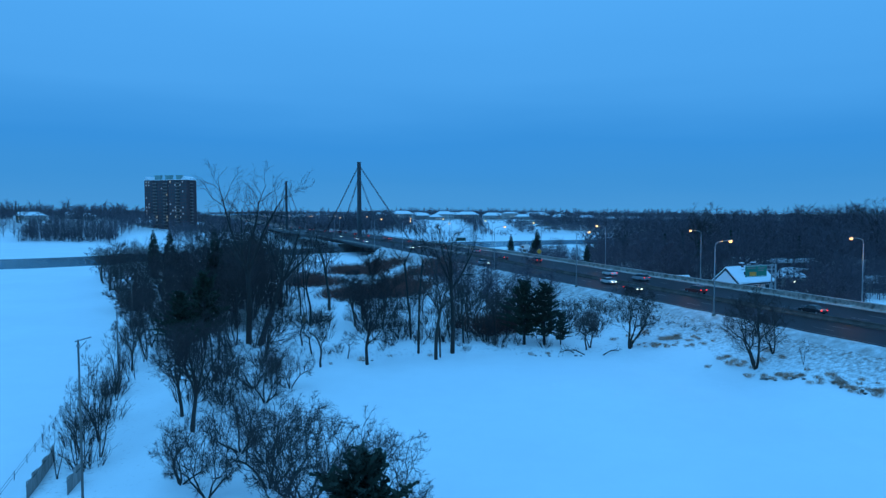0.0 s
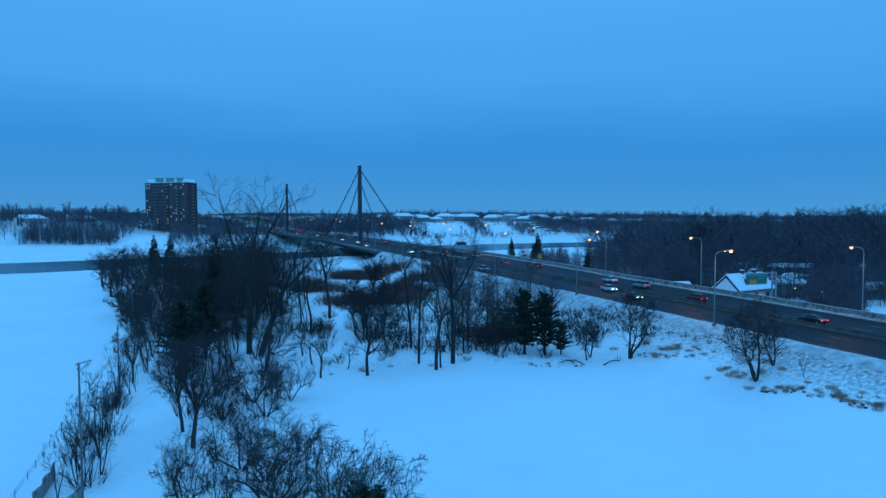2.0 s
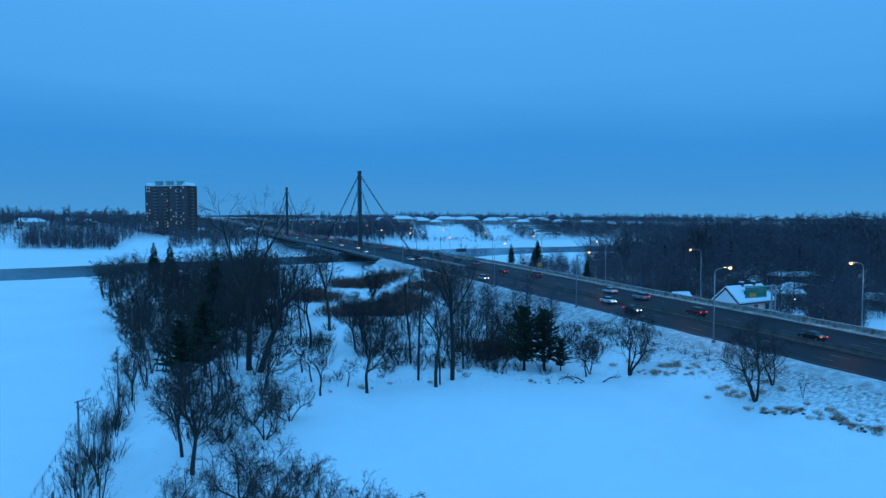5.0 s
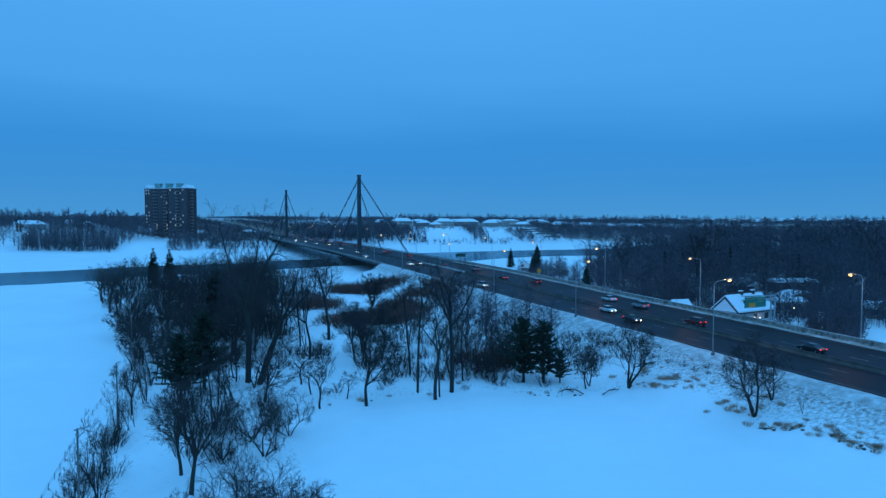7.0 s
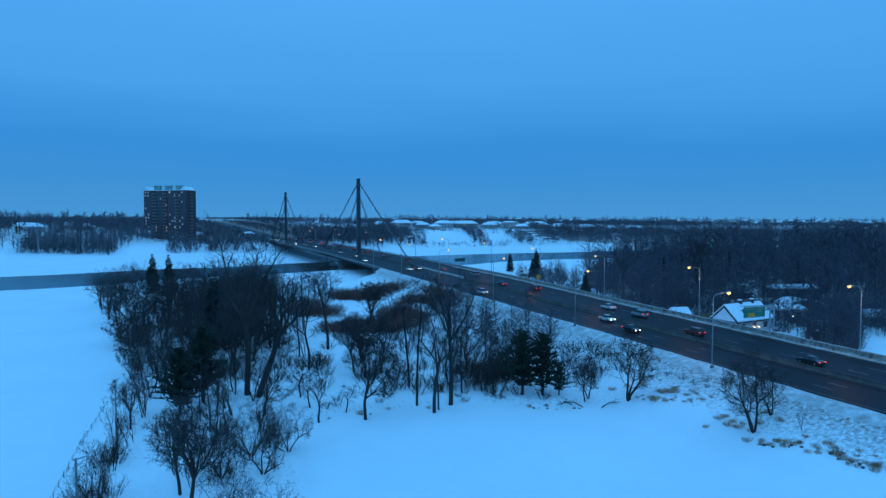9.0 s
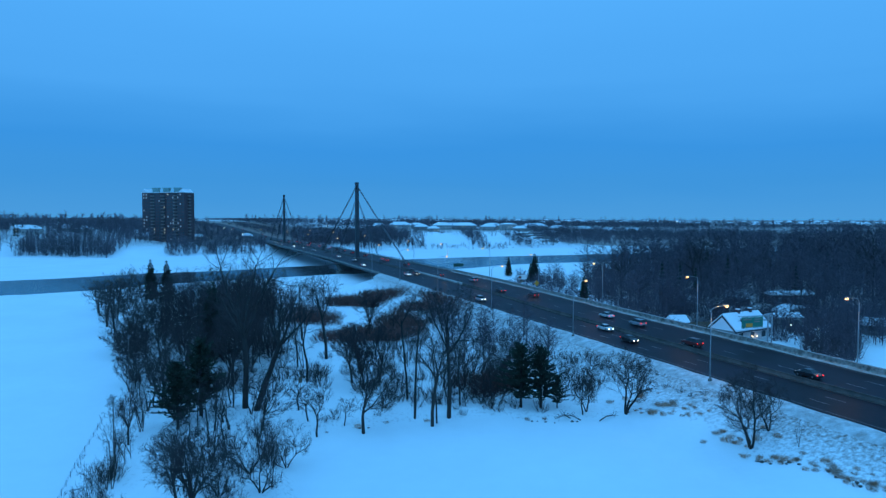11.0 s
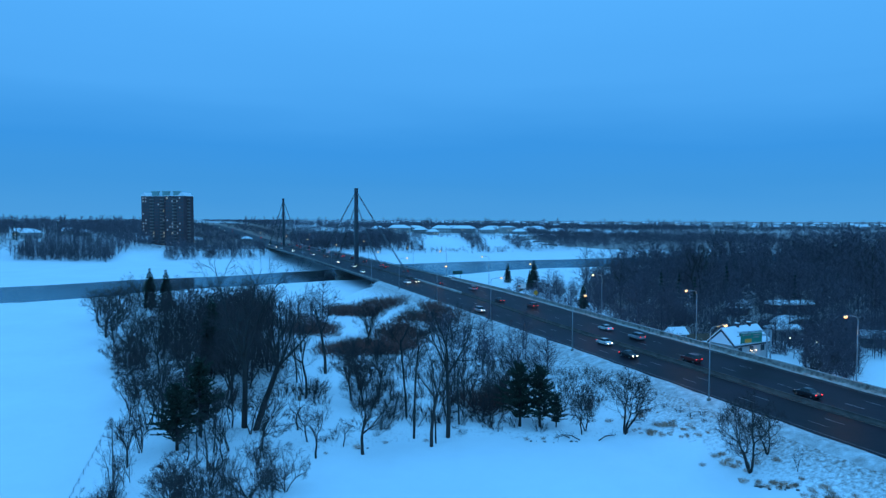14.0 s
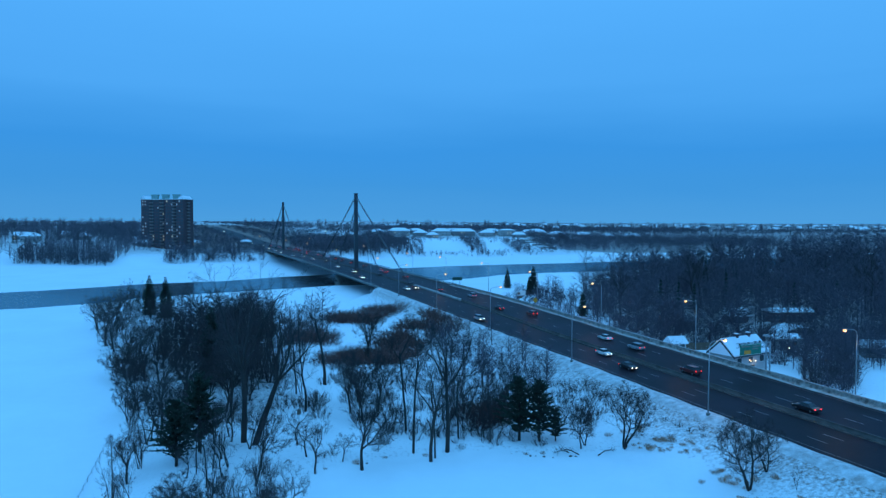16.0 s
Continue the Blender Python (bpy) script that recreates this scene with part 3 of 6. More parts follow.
# ---- bridge ----
bridge = thing("cable_stayed_bridge", (0, 0, 0), label="steel cable-stayed road bridge with slim dark pylons on concrete piers", category="bridge")
DL, DR = -15.2, 15.2
part("deck", solid(Mesh(), -92, 328, lambda s: 0.0, [(DL, -0.05), (DL, -0.6), (DL + 1.6, -0.75), (-9.5, -2.9), (9.5, -2.9), (DR - 1.6, -0.75), (DR, -0.6), (DR, -0.05)]), STEEL, bridge,
     "dark box girder under the roadway")
for side, nm in ((-15.05, "parapet"), (15.05, "parapet")):
    part(nm, solid(Mesh(), -92, 328, lambda s, a=side: a, [(-0.18, -0.05), (-0.12, 0.42), (0.12, 0.42), (0.18, -0.05)]), CONCRETE, bridge)
    rail = Mesh()
    for h in (0.68, 0.92):
        solid(rail, -92, 328, lambda s, a=side: a, [(-0.05, h - 0.05), (-0.05, h + 0.05), (0.05, h + 0.05), (0.05, h - 0.05)])
    part("railing", rail, STEEL, bridge, "dark steel double rail")
post = Mesh().box(-0.06, -0.06, 0.4, 0.06, 0.06, 0.98).data("rail_post", STEEL)
for side in (-15.05, 15.05):
    for i in range(70):
        ob = new("rail_post", post)
        x, y, z = on_road(-90 + i * 6.0, side)
        ob.matrix_basis = pose(x, y, z, 0, 0, ROAD_RZ)
        ob.parent = bridge
for sp, rise in ((0.0, 1.012), (241.0, 1.045)):
    x, y, z = on_road(sp, 0.0)
    base = pose(x, y, z, 0, 0, ROAD_RZ)
    m = Mesh()
    m.loft([[tuple(base @ Vector((a * q, b * q, h))) for a, b in ((-0.95, -1.25), (0.95, -1.25), (0.95, 1.25), (-0.95, 1.25))]
            for h, q in ((-1.0, 1.12), (0.9, 1.12), (1.0, 0.96), (30.0 * rise, 0.84), (38.0 * rise, 0.78), (38.1 * rise, 0.88), (38.5 * rise, 0.88), (38.6 * rise, 0.6))])
    part("pylon", m, STEEL, bridge, "slim dark steel mast on the centre line")
    for far, top, r in ((-85, 37.0 * rise, 0.15), (85, 37.0 * rise, 0.15), (-43, 31.0 * rise, 0.13), (43, 31.0 * rise, 0.13)):
        c = Mesh()
        a, b2 = Vector((x, y, z + top)), Vector(on_road(sp + far, 0.0, 0.2))
        for off in (-0.24, 0.24):
            o = Vector((ACROSS[0] * off, ACROSS[1] * off, 0))
            c.tube([tuple(a + o), tuple(a.lerp(b2, 0.5) + o - Vector((0, 0, 0.35))), tuple(b2 + o)], [r] * 3, 6)
        part("stay_cable", c, STEEL, bridge)
        part("anchor_plate", Mesh().box(-0.8, -1.3, -0.1, 0.8, 1.3, 0.7, pose(b2.x, b2.y, b2.z, 0, 0, ROAD_RZ)), STEEL, bridge)
    pier = Mesh()
    g = -3.0
    for h0, h1, a0, a1, b0, b1 in ((g, 1.2, 11.0, 10.5, 4.2, 3.6), (1.2, z - 3.2, 9.2, 11.5, 1.7, 2.0)):
        pier.loft([[tuple(pose(x, y, hh, 0, 0, ROAD_RZ) @ Vector(q)) for q in
                    ((-a, -b + 1, 0), (-a + 1, -b, 0), (a - 1, -b, 0), (a, -b + 1, 0), (a, b - 1, 0), (a - 1, b, 0), (-a + 1, b, 0), (-a, b - 1, 0))]
                   for hh, a, b in ((h0, a0, b0), (h1, a1, b1))])
    part("pier", pier, CONCRETE, bridge, "pale concrete pier with a wide cap")
x, y, z = on_road(-74.0, 0.0)
for a in (-10.5, -3.5, 3.5, 10.5):
    part("pier_column", Mesh().box(a - 0.8, -0.7, -10.0, a + 0.8, 0.7, -3.6, pose(x, y, z, 0, 0, ROAD_RZ)), CONCRETE, bridge, "short concrete column by the near bank")
part("pier_cap", Mesh().box(-13.2, -1.0, -3.6, 13.2, 1.0, -2.95, pose(x, y, z, 0, 0, ROAD_RZ)), CONCRETE, bridge)
for sp in (-88.0, 324.0):
    x, y, z = on_road(sp, 0.0)
    part("abutment", Mesh().box(-14.6, -1.2, -7, 14.6, 1.2, -1.0, pose(x, y, z, 0, 0, ROAD_RZ)), CONCRETE, bridge, "plain concrete abutment wall")

# ---- trees ----
def limb(rng, m, p, d, length, r0, r1, wander, sides, segs, rise, room=None):
    """One bough: it wanders, bends towards the light and stops where the crown ends."""
    d, p = Vector(d).normalized(), Vector(p)
    pts = [p.copy()]
    for i in range(segs):
        d = (d + Vector((rng.gauss(0, wander), rng.gauss(0, wander), rng.gauss(0, wander) + rise))).normalized()
        p = p + d * (length / segs)
        if room and i > 0 and not room(p):
            break
        pts.append(p.copy())
    k = len(pts) - 1
    if k == 1:
        m.spike(tuple(pts[0]), tuple(pts[1]), r0)
    else:
        m.tube([tuple(q) for q in pts], [r0 + (r1 - r0) * i / k for i in range(k + 1)], sides, cap=False)
    return pts


def along(pts, f):
    k = f * (len(pts) - 1)
    i = min(int(k), len(pts) - 2)
    return pts[i].lerp(pts[i + 1], k - i), (pts[i + 1] - pts[i]).normalized()


def aside(d, tilt, a):
    u = d.orthogonal().normalized()
    return d * math.cos(tilt) + (u * math.cos(a) + d.cross(u) * math.sin(a)) * math.sin(tilt)


def ramify(rng, wood, crown, bough, length, r, subs, twigs, tips, rise, fine, room, start=0.2, wander=0.16):
    """Branches, twigs and tips along one bough."""
    turn = rng.uniform(0, 6.28)
    for j in range(subs):
        f = start + (0.99 - start) * (j + rng.random()) / subs
        p, d = along(bough, f)
        turn += 2.4 + rng.gauss(0, 0.5)
        l2 = length * (0.66 - 0.30 * f) * rng.uniform(0.7, 1.25)
        r2 = 0.010 + r * (1 - f) * 0.34
        b2 = limb(rng, wood if r2 > 0.022 else crown, p, aside(d, rng.uniform(0.5, 1.05), turn), l2, r2, 0.007 * fine, wander * 1.25, 3, 3, rise, room)
        for k in range(twigs):
            p3, d3 = along(b2, 0.15 + 0.84 * (k + rng.random()) / twigs)
            turn += 2.4
            l3 = max(0.3, l2 * rng.uniform(0.25, 0.5))
            b3 = limb(rng, crown, p3, aside(d3, rng.uniform(0.4, 1.0), turn), l3, 0.0085 * fine, 0.004 * fine, 0.3, 3, 2 if l3 > 1.5 else 1, rise, room)
            for _ in range(tips):
                p4, d4 = along(b3, rng.uniform(0.2, 0.95))
                q = p4 + aside(d4, rng.uniform(0.4, 1.0), rng.uniform(0, 6.28)) * l3 * rng.uniform(0.35, 0.65) + Vector((0, 0, l3 * 0.1))
                if room(q):
                    crown.spike(tuple(p4), tuple(q), 0.006 * fine)


def grow(rng, height, spread, trunk_r, limbs=5, subs=6, twigs=6, tips=3, clear=0.25, stems=1, forks=3, split=0.42, rise=0.08, splay=0.25, fine=1.0, wander=0.09, lean=0.0, tilt=(0.6, 1.15), ragged=0.12):
    """A bare broadleaf tree with a rounded crown: each stem divides into a few rising leaders, which carry the boughs."""
    wood, crown = Mesh(), Mesh()
    z0, z1 = height * clear * 0.75, height * 1.02
    zc, rz = (z0 + z1) / 2, (z1 - z0) / 2

    def room(p):
        e = ((p.x - lean * p.z) / spread) ** 2 + (p.y / spread) ** 2 + ((p.z - zc) / rz) ** 2
        return e < 1.0 + rng.uniform(-ragged, ragged)

    def boughs(st, n, f0, f1, r, size):
        az = rng.uniform(0, 6.28)
        for i in range(n):
            f = f0 + (f1 - f0) * (i + rng.random()) / n
            p, dd = along(st, f)
            az += 2.4 + rng.gauss(0, 0.4)
            ln = size * (1.2 - 0.55 * f) * rng.uniform(0.75, 1.2)
            rb = r * (1 - f) * 0.5 + 0.016
            b1 = limb(rng, wood, p, aside(dd, rng.uniform(*tilt), az), ln, rb, 0.012, 0.20, 4, 6, rise, room)
            ramify(rng, wood, crown, b1, ln, rb, subs, twigs, tips, rise * 0.6, fine, room)

    turn = rng.uniform(0, 6.28)
    for k in range(stems):
        turn += 6.28 / stems + rng.gauss(0, 0.3)
        many = stems > 1
        sp = splay * rng.uniform(0.5, 1.3) if many else 0.0
        r = trunk_r / stems ** 0.4
        st = limb(rng, wood, (math.cos(turn) * 0.1 * many, math.sin(turn) * 0.1 * many, -0.25), (math.cos(turn) * sp + lean, math.sin(turn) * sp, 1), height * split * rng.uniform(0.85, 1.15), r * 1.08, r * 0.72, wander, 7, 7, 0.0)
        if clear < split:
            boughs(st, max(2, limbs // 2), clear / split, 0.95, r, spread * 0.8)
        fa = rng.uniform(0, 6.28)
        for j in range(forks):
            fa += 6.28 / forks + rng.gauss(0, 0.35)
            p, d = along(st, rng.uniform(0.86, 1.0))
            size = height * (1 - split) * rng.uniform(0.8, 1.08)
            b0 = limb(rng, wood, p, aside(d, rng.uniform(0.2, 0.62), fa), size, r * rng.uniform(0.42, 0.62), 0.016, wander * 1.5, 5, 8, 0.03, room)
            boughs(b0, limbs, 0.14, 0.98, r * 0.5, min(spread, size) * 0.62)
    return wood, crown


def old_tree(rng, height, trunk_r, fork, lean, boughs, fine=1.7, subs=7, limbs=8):
    """A tall old tree: a thick clear trunk up to the fork, then a few long boughs (azimuth, tilt, length, bend) with sparse branches."""
    wood, crown = Mesh(), Mesh()

    def room(p):
        return p.z < height * 1.02

    trunk = limb(rng, wood, (0, 0, -0.3), (lean, 0, 1), fork, trunk_r * 1.15, trunk_r * 0.8, 0.035, 8, 8, 0.0)
    for az, tilt, length, bend in boughs:
        p, d = along(trunk, rng.uniform(0.93, 1.0))
        e = aside(Vector((0, 0, 1)), 0.0, 0) * math.cos(tilt) + Vector((math.cos(az), math.sin(az), 0)) * math.sin(tilt)
        r = trunk_r * (0.34 + 0.022 * length)
        b0 = limb(rng, wood, p, e, length, r, 0.02, 0.09, 6, 9, bend)
        turn = rng.uniform(0, 6.28)
        for i in range(limbs):
            f = 0.22 + 0.76 * (i + rng.random()) / limbs
            p1, d1 = along(b0, f)
            turn += 2.4 + rng.gauss(0, 0.4)
            ln = length * (0.50 - 0.24 * f) * rng.uniform(0.8, 1.2)
            rb = r * (1 - f) * 0.5 + 0.02
            b1 = limb(rng, wood, p1, aside(d1, rng.uniform(0.5, 0.95), turn), ln, rb, 0.012, 0.16, 4, 6, 0.07)
            ramify(rng, wood, crown, b1, ln, rb, subs, 4, 2, 0.05, fine, room)
    # dead snags low on the trunk
    for _ in range(4):
        p, d = along(trunk, rng.uniform(0.35, 0.8))
        b1 = limb(rng, wood, p, aside(d, rng.uniform(0.9, 1.3), rng.uniform(0, 6.28)), rng.uniform(1.5, 3.5), 0.05, 0.012, 0.25, 4, 5, -0.05)
        ramify(rng, wood, crown, b1, 2.0, 0.04, 3, 3, 1, 0.0, fine, room)
    return wood, crown


def shrub(rng, height, spread, stems=40, twigs=9, fine=1.0, flare=0.6):
    """A dense bush of whippy stems from the ground, lower towards its rim."""
    wood, crown = Mesh(), Mesh()
    for i in range(stems):
        a, r = rng.uniform(0, 6.28), math.sqrt(rng.random())
        p = Vector((r * spread * 0.5 * math.cos(a), r * spread * 0.5 * math.sin(a), -0.1))
        a2 = a + rng.gauss(0, 0.7)
        t = 0.15 + flare * r * rng.random()
        d = Vector((math.cos(a2) * t, math.sin(a2) * t, 1)).normalized()
        ln = height * (1.05 - 0.55 * r * r) * rng.uniform(0.6, 1.08)
        pts = [p]
        for s in range(2):
            d = (d + Vector((rng.gauss(0, 0.12), rng.gauss(0, 0.12), 0.03))).normalized()
            pts.append(pts[-1] + d * ln / 2)
        wood.tube([tuple(q) for q in pts], [0.020 * fine, 0.014 * fine, 0.004], 3, cap=False)
        for k in range(twigs):
            f = 0.06 + 0.9 * rng.random()
            j = min(int(f * 2), 1)
            q = pts[j].lerp(pts[j + 1], f * 2 - j)
            e = (d + Vector((rng.gauss(0, 0.6), rng.gauss(0, 0.6), rng.gauss(0.1, 0.3)))).normalized()
            l = height * rng.uniform(0.15, 0.36)
            m = q + e * l * 0.55
            crown.spike(tuple(q), tuple(q + e * l), 0.011 * fine)
            e2 = (e + Vector((rng.gauss(0, 0.5), rng.gauss(0, 0.5), 0.3))).normalized()
            crown.spike(tuple(m), tuple(m + e2 * l * 0.55), 0.008 * fine)
    return wood, crown


def needles(m, rng, p, d, length, width, n, fan=0.5, size=1.0):
    """Flat sprays of needle tufts along a bough."""
    for i in range(n):
        f = (i + rng.random()) / n
        q = p + d * length * f
        for _ in range(2):
            e = (d * 0.6 + Vector((rng.gauss(0, fan), rng.gauss(0, fan), rng.gauss(0.12, 0.25)))).normalized()
            l = width * rng.uniform(0.6, 1.2) * (1.15 - 0.6 * f)
            m.spike(tuple(q), tuple(q + e * l), 0.10 * size)
            m.spike(tuple(q + e * l), tuple(q + e * l * 0.2 + Vector((0, 0, 0.05))), 0.07 * size)


def conifer(rng, height, spread, kind="spruce"):
    wood, crown = Mesh(), Mesh()
    wood.tube([(0, 0, -0.3), (0.03, 0, height * 0.5), (0, 0.03, height * 0.98)], [height * 0.016 + 0.05, height * 0.010 + 0.02, 0.02], 7)
    pine = kind == "pine"
    low = 0.15 if pine else 0.05
    tiers = int(height * (1.9 if pine else 3.0))
    for i in range(tiers):
        f = low + (0.98 - low) * (i + 0.5 * rng.random()) / tiers
        reach = spread * (max(0.03, 1 - f ** 1.8) ** 0.7 * min(1.0, 0.45 + 2.6 * (f - low)) * rng.uniform(0.65, 1.1) if pine else (1 - f) ** 0.9 * (1.0 if f > low + 0.08 else 0.75)) + 0.15
        for k in range(7):
            a = 6.28 * (k + rng.random() * 0.8) / 6 + i
            ln = reach * (rng.uniform(0.35, 1.25) if pine else rng.uniform(0.6, 1.1))
            rise = rng.uniform(0.0, 0.4) + 1.1 * f ** 3 if pine else rng.uniform(-0.45, -0.05)
            d = Vector((math.cos(a), math.sin(a), rise)).normalized()
            p = Vector((0, 0, height * f))
            mid = p + d * ln * 0.55
            tip = mid + (d + Vector((0, 0, 0.25))).normalized() * ln * 0.45
            wood.tube([tuple(p), tuple(mid), tuple(tip)], [0.035, 0.022, 0.008], 3, cap=False)
            nn = max(4 if pine else 2, int(ln * (5.0 if pine else 4.6)))
            needles(crown, rng, p + d * ln * 0.2, (tip - p).normalized(), ln * 0.82, (0.62 if pine else 0.5) * min(1.0, 0.35 + ln / 1.8), nn, 0.55 if pine else 0.42, 1.15 if pine else min(1.35, 0.35 + 0.7 * ln))
    return wood, crown


def tree_thing(name, made, label, category, group, bark=None, leaf=None, at=(0, 0, 0), rz=0.0):
    wood, crown = made
    ob = thing(name, at, rz, label, category, group)
    part("trunk" if name != "bush" else "stem_clump", wood, bark or BARK, ob, smooth=True)
    part("crown", crown, leaf or TWIG, ob)
    return ob


def plant(proto, spots, rng, base_h, wide=1.0):
    """Copies of a tree at (x, y, height)."""
    for x, y, h in spots:
        k = h / base_h
        ob = copy_thing(proto, pose(x, y, gz(x, y), 0, 0, rng.uniform(0, 360)) @ Matrix.Diagonal((k * wide * rng.uniform(0.9, 1.1), k * wide * rng.uniform(0.9, 1.1), k, 1)))


def remove(ob):
    for o in [*ob.children_recursive, ob]:
        bpy.data.objects.remove(o)


rng = random.Random(11)


def scatter(poly, n, lo, hi, rg, gap=0.0, avoid=()):
    """n places inside a polygon, off the ice and off the road, as (x, y, height)."""
    q = np.array(poly, float)
    x0, y0, x1, y1 = *q.min(0), *q.max(0)
    out = []
    for _ in range(60):
        k = max(200, n * 3)
        x = np.array([rg.uniform(x0, x1) for _ in range(k)])
        y = np.array([rg.uniform(y0, y1) for _ in range(k)])
        ok = (signed(poly, x, y) < 0) & (signed(RIVER, x, y) > 0.8) & (signed(INLET, x, y) > 0.8)
        s, w = (x - PY[0]) * ALONG[0] + (y - PY[1]) * ALONG[1], (x - PY[0]) * ACROSS[0] + (y - PY[1]) * ACROSS[1]
        ok &= (w < road_left(s) - 3) | (w > road_right(s) + 3.5)
        for a, b, r in avoid:
            ok &= np.hypot(x - a, y - b) > r
        for a, b in zip(x[ok], y[ok]):
            if gap and any((a - p[0]) ** 2 + (b - p[1]) ** 2 < gap * gap for p in out):
                continue
            out.append((float(a), float(b), rg.uniform(lo, hi)))
            if len(out) >= n:
                return out
    return out


def merged(name, protos, spots, rg, base_h, material, wide=(0.85, 1.2), sink=0.0):
    """Many far trees in one mesh."""
    vs, fs, n = [], [], 0
    pv = [(np.array(m.v), np.array([(q[0], q[k], q[k + 1]) for q in m.f for k in range(1, len(q) - 1)])) for m in protos]
    g = ground_z(np.array([p[0] for p in spots]), np.array([p[1] for p in spots])) - sink
    for (x, y, h), z in zip(spots, g):
        v, f = pv[rg.randrange(len(pv))]
        a, k = rg.uniform(0, 6.28), h / base_h
        kw = k * rg.uniform(*wide)
        c, s = math.cos(a) * kw, math.sin(a) * kw
        vs.append(np.stack([v[:, 0] * c - v[:, 1] * s + x, v[:, 0] * s + v[:, 1] * c + y, v[:, 2] * k + z], 1))
        fs.append(f + n)
        n += len(v)
    vs, fs = np.concatenate(vs), np.concatenate(fs)
    me = bpy.data.meshes.new(name)
    me.vertices.add(len(vs))
    me.vertices.foreach_set("co", vs.ravel())
    me.loops.add(len(fs) * 3)
    me.loops.foreach_set("vertex_index", fs.ravel().astype(np.int32))
    me.polygons.add(len(fs))
    me.polygons.foreach_set("loop_start", np.arange(len(fs), dtype=np.int32) * 3)
    me.materials.append(material)
    me.update(calc_edges=True)
    return new(name, me)


def light_bush(rg, h, r, n=14):
    """A low tangle of stems for the floor of far woods."""
    m = Mesh()
    for i in range(n):
        a, d = rg.uniform(0, 6.28), rg.uniform(0, h * 0.35)
        p = Vector((d * math.cos(a), d * math.sin(a), -0.2))
        q = p + Vector((rg.gauss(0, 0.45), rg.gauss(0, 0.45), 1)).normalized() * h * rg.uniform(0.6, 1.1)
        m.spike(tuple(p), tuple(q), r)
        b = p.lerp(q, rg.uniform(0.4, 0.8))
        m.spike(tuple(b), tuple(b + Vector((rg.gauss(0, 0.7), rg.gauss(0, 0.7), 0.7)).normalized() * h * 0.4), r * 0.8)
    return m


def light_tree(rg, h, spread, branches, r, tips=2):
    """A far bare tree in few faces."""
    m = Mesh()
    m.tube([(0, 0, -0.4), (rg.gauss(0, .2), rg.gauss(0, .2), h * 0.5), (rg.gauss(0, .4), rg.gauss(0, .4), h * 0.96)], [0.18, 0.12, 0.03], 3, cap=False)
    for i in range(branches):
        f = 0.12 + 0.84 * (i + rg.random()) / branches
        a = rg.uniform(0, 6.28)
        ln = spread * (1.1 - 0.75 * f) * rg.uniform(0.7, 1.2)
        p = Vector((0, 0, h * f))
        d = Vector((math.cos(a), math.sin(a), rg.uniform(0.25, 1.2))).normalized()
        q = p + d * ln
        m.spike(tuple(p), tuple(q), r * 1.7)
        for _ in range(tips):
            b = p.lerp(q, rg.uniform(0.3, 1.0))
            e = (d + Vector((rg.gauss(0, 0.7), rg.gauss(0, 0.7), rg.gauss(0.3, 0.4)))).normalized()
            m.spike(tuple(b), tuple(b + e * ln * rg.uniform(0.35, 0.7)), r * 1.15)
    return m


def puff_tree(rg, h, spread, n, size, low=0.5):
    """A very far bare tree: a loose cloud of small twig clumps over a short trunk, uneven in outline."""
    m = Mesh()
    m.spike((0, 0, -0.5), (0, 0, h * 0.75), 0.16)
    lobes = [(rg.gauss(0, spread * 0.35), rg.gauss(0, spread * 0.35), h * rg.uniform(low, 0.8), rg.uniform(0.35, 0.62)) for _ in range(4)]
    for _ in range(n):
        lx, ly, lz, k = lobes[rg.randrange(4)]
        d = Vector((rg.gauss(0, 1), rg.gauss(0, 1), rg.gauss(0, 1))).normalized() * rg.random() ** 0.4
        c = Vector((lx + d.x * spread * k, ly + d.y * spread * k, max(0.4, lz + d.z * h * 0.42 * k * 1.5)))
        e = Vector((d.x + rg.gauss(0, 0.45), d.y + rg.gauss(0, 0.45), 0.45 + rg.gauss(0, 0.3))).normalized() * size * rg.uniform(0.7, 1.4)
        u = e.cross(Vector((rg.gauss(0, 1), rg.gauss(0, 1), rg.gauss(0, 1)))).normalized() * size * rg.uniform(0.10, 0.17)
        m.add([tuple(c - u), tuple(c + u), tuple(c + e)], [(0, 1, 2)])
    return m


def light_conifer(rg, h, spread):
    m = Mesh()
    m.tube([(0, 0, -0.4), (0, 0, h)], [0.2, 0.03], 3, cap=False)
    tiers = 9
    for i in range(tiers):
        f = 0.1 + 0.86 * i / tiers
        for k in range(7):
            a = 6.28 * (k + rg.random()) / 7
            ln = spread * (1 - f) * rg.uniform(0.7, 1.15) + 0.2
            p = Vector((0, 0, h * f + rg.uniform(-.2, .3)))
            q = p + Vector((math.cos(a) * ln, math.sin(a) * ln, -ln * 0.25))
            m.spike(tuple(p), tuple(q), 0.42)
    return m


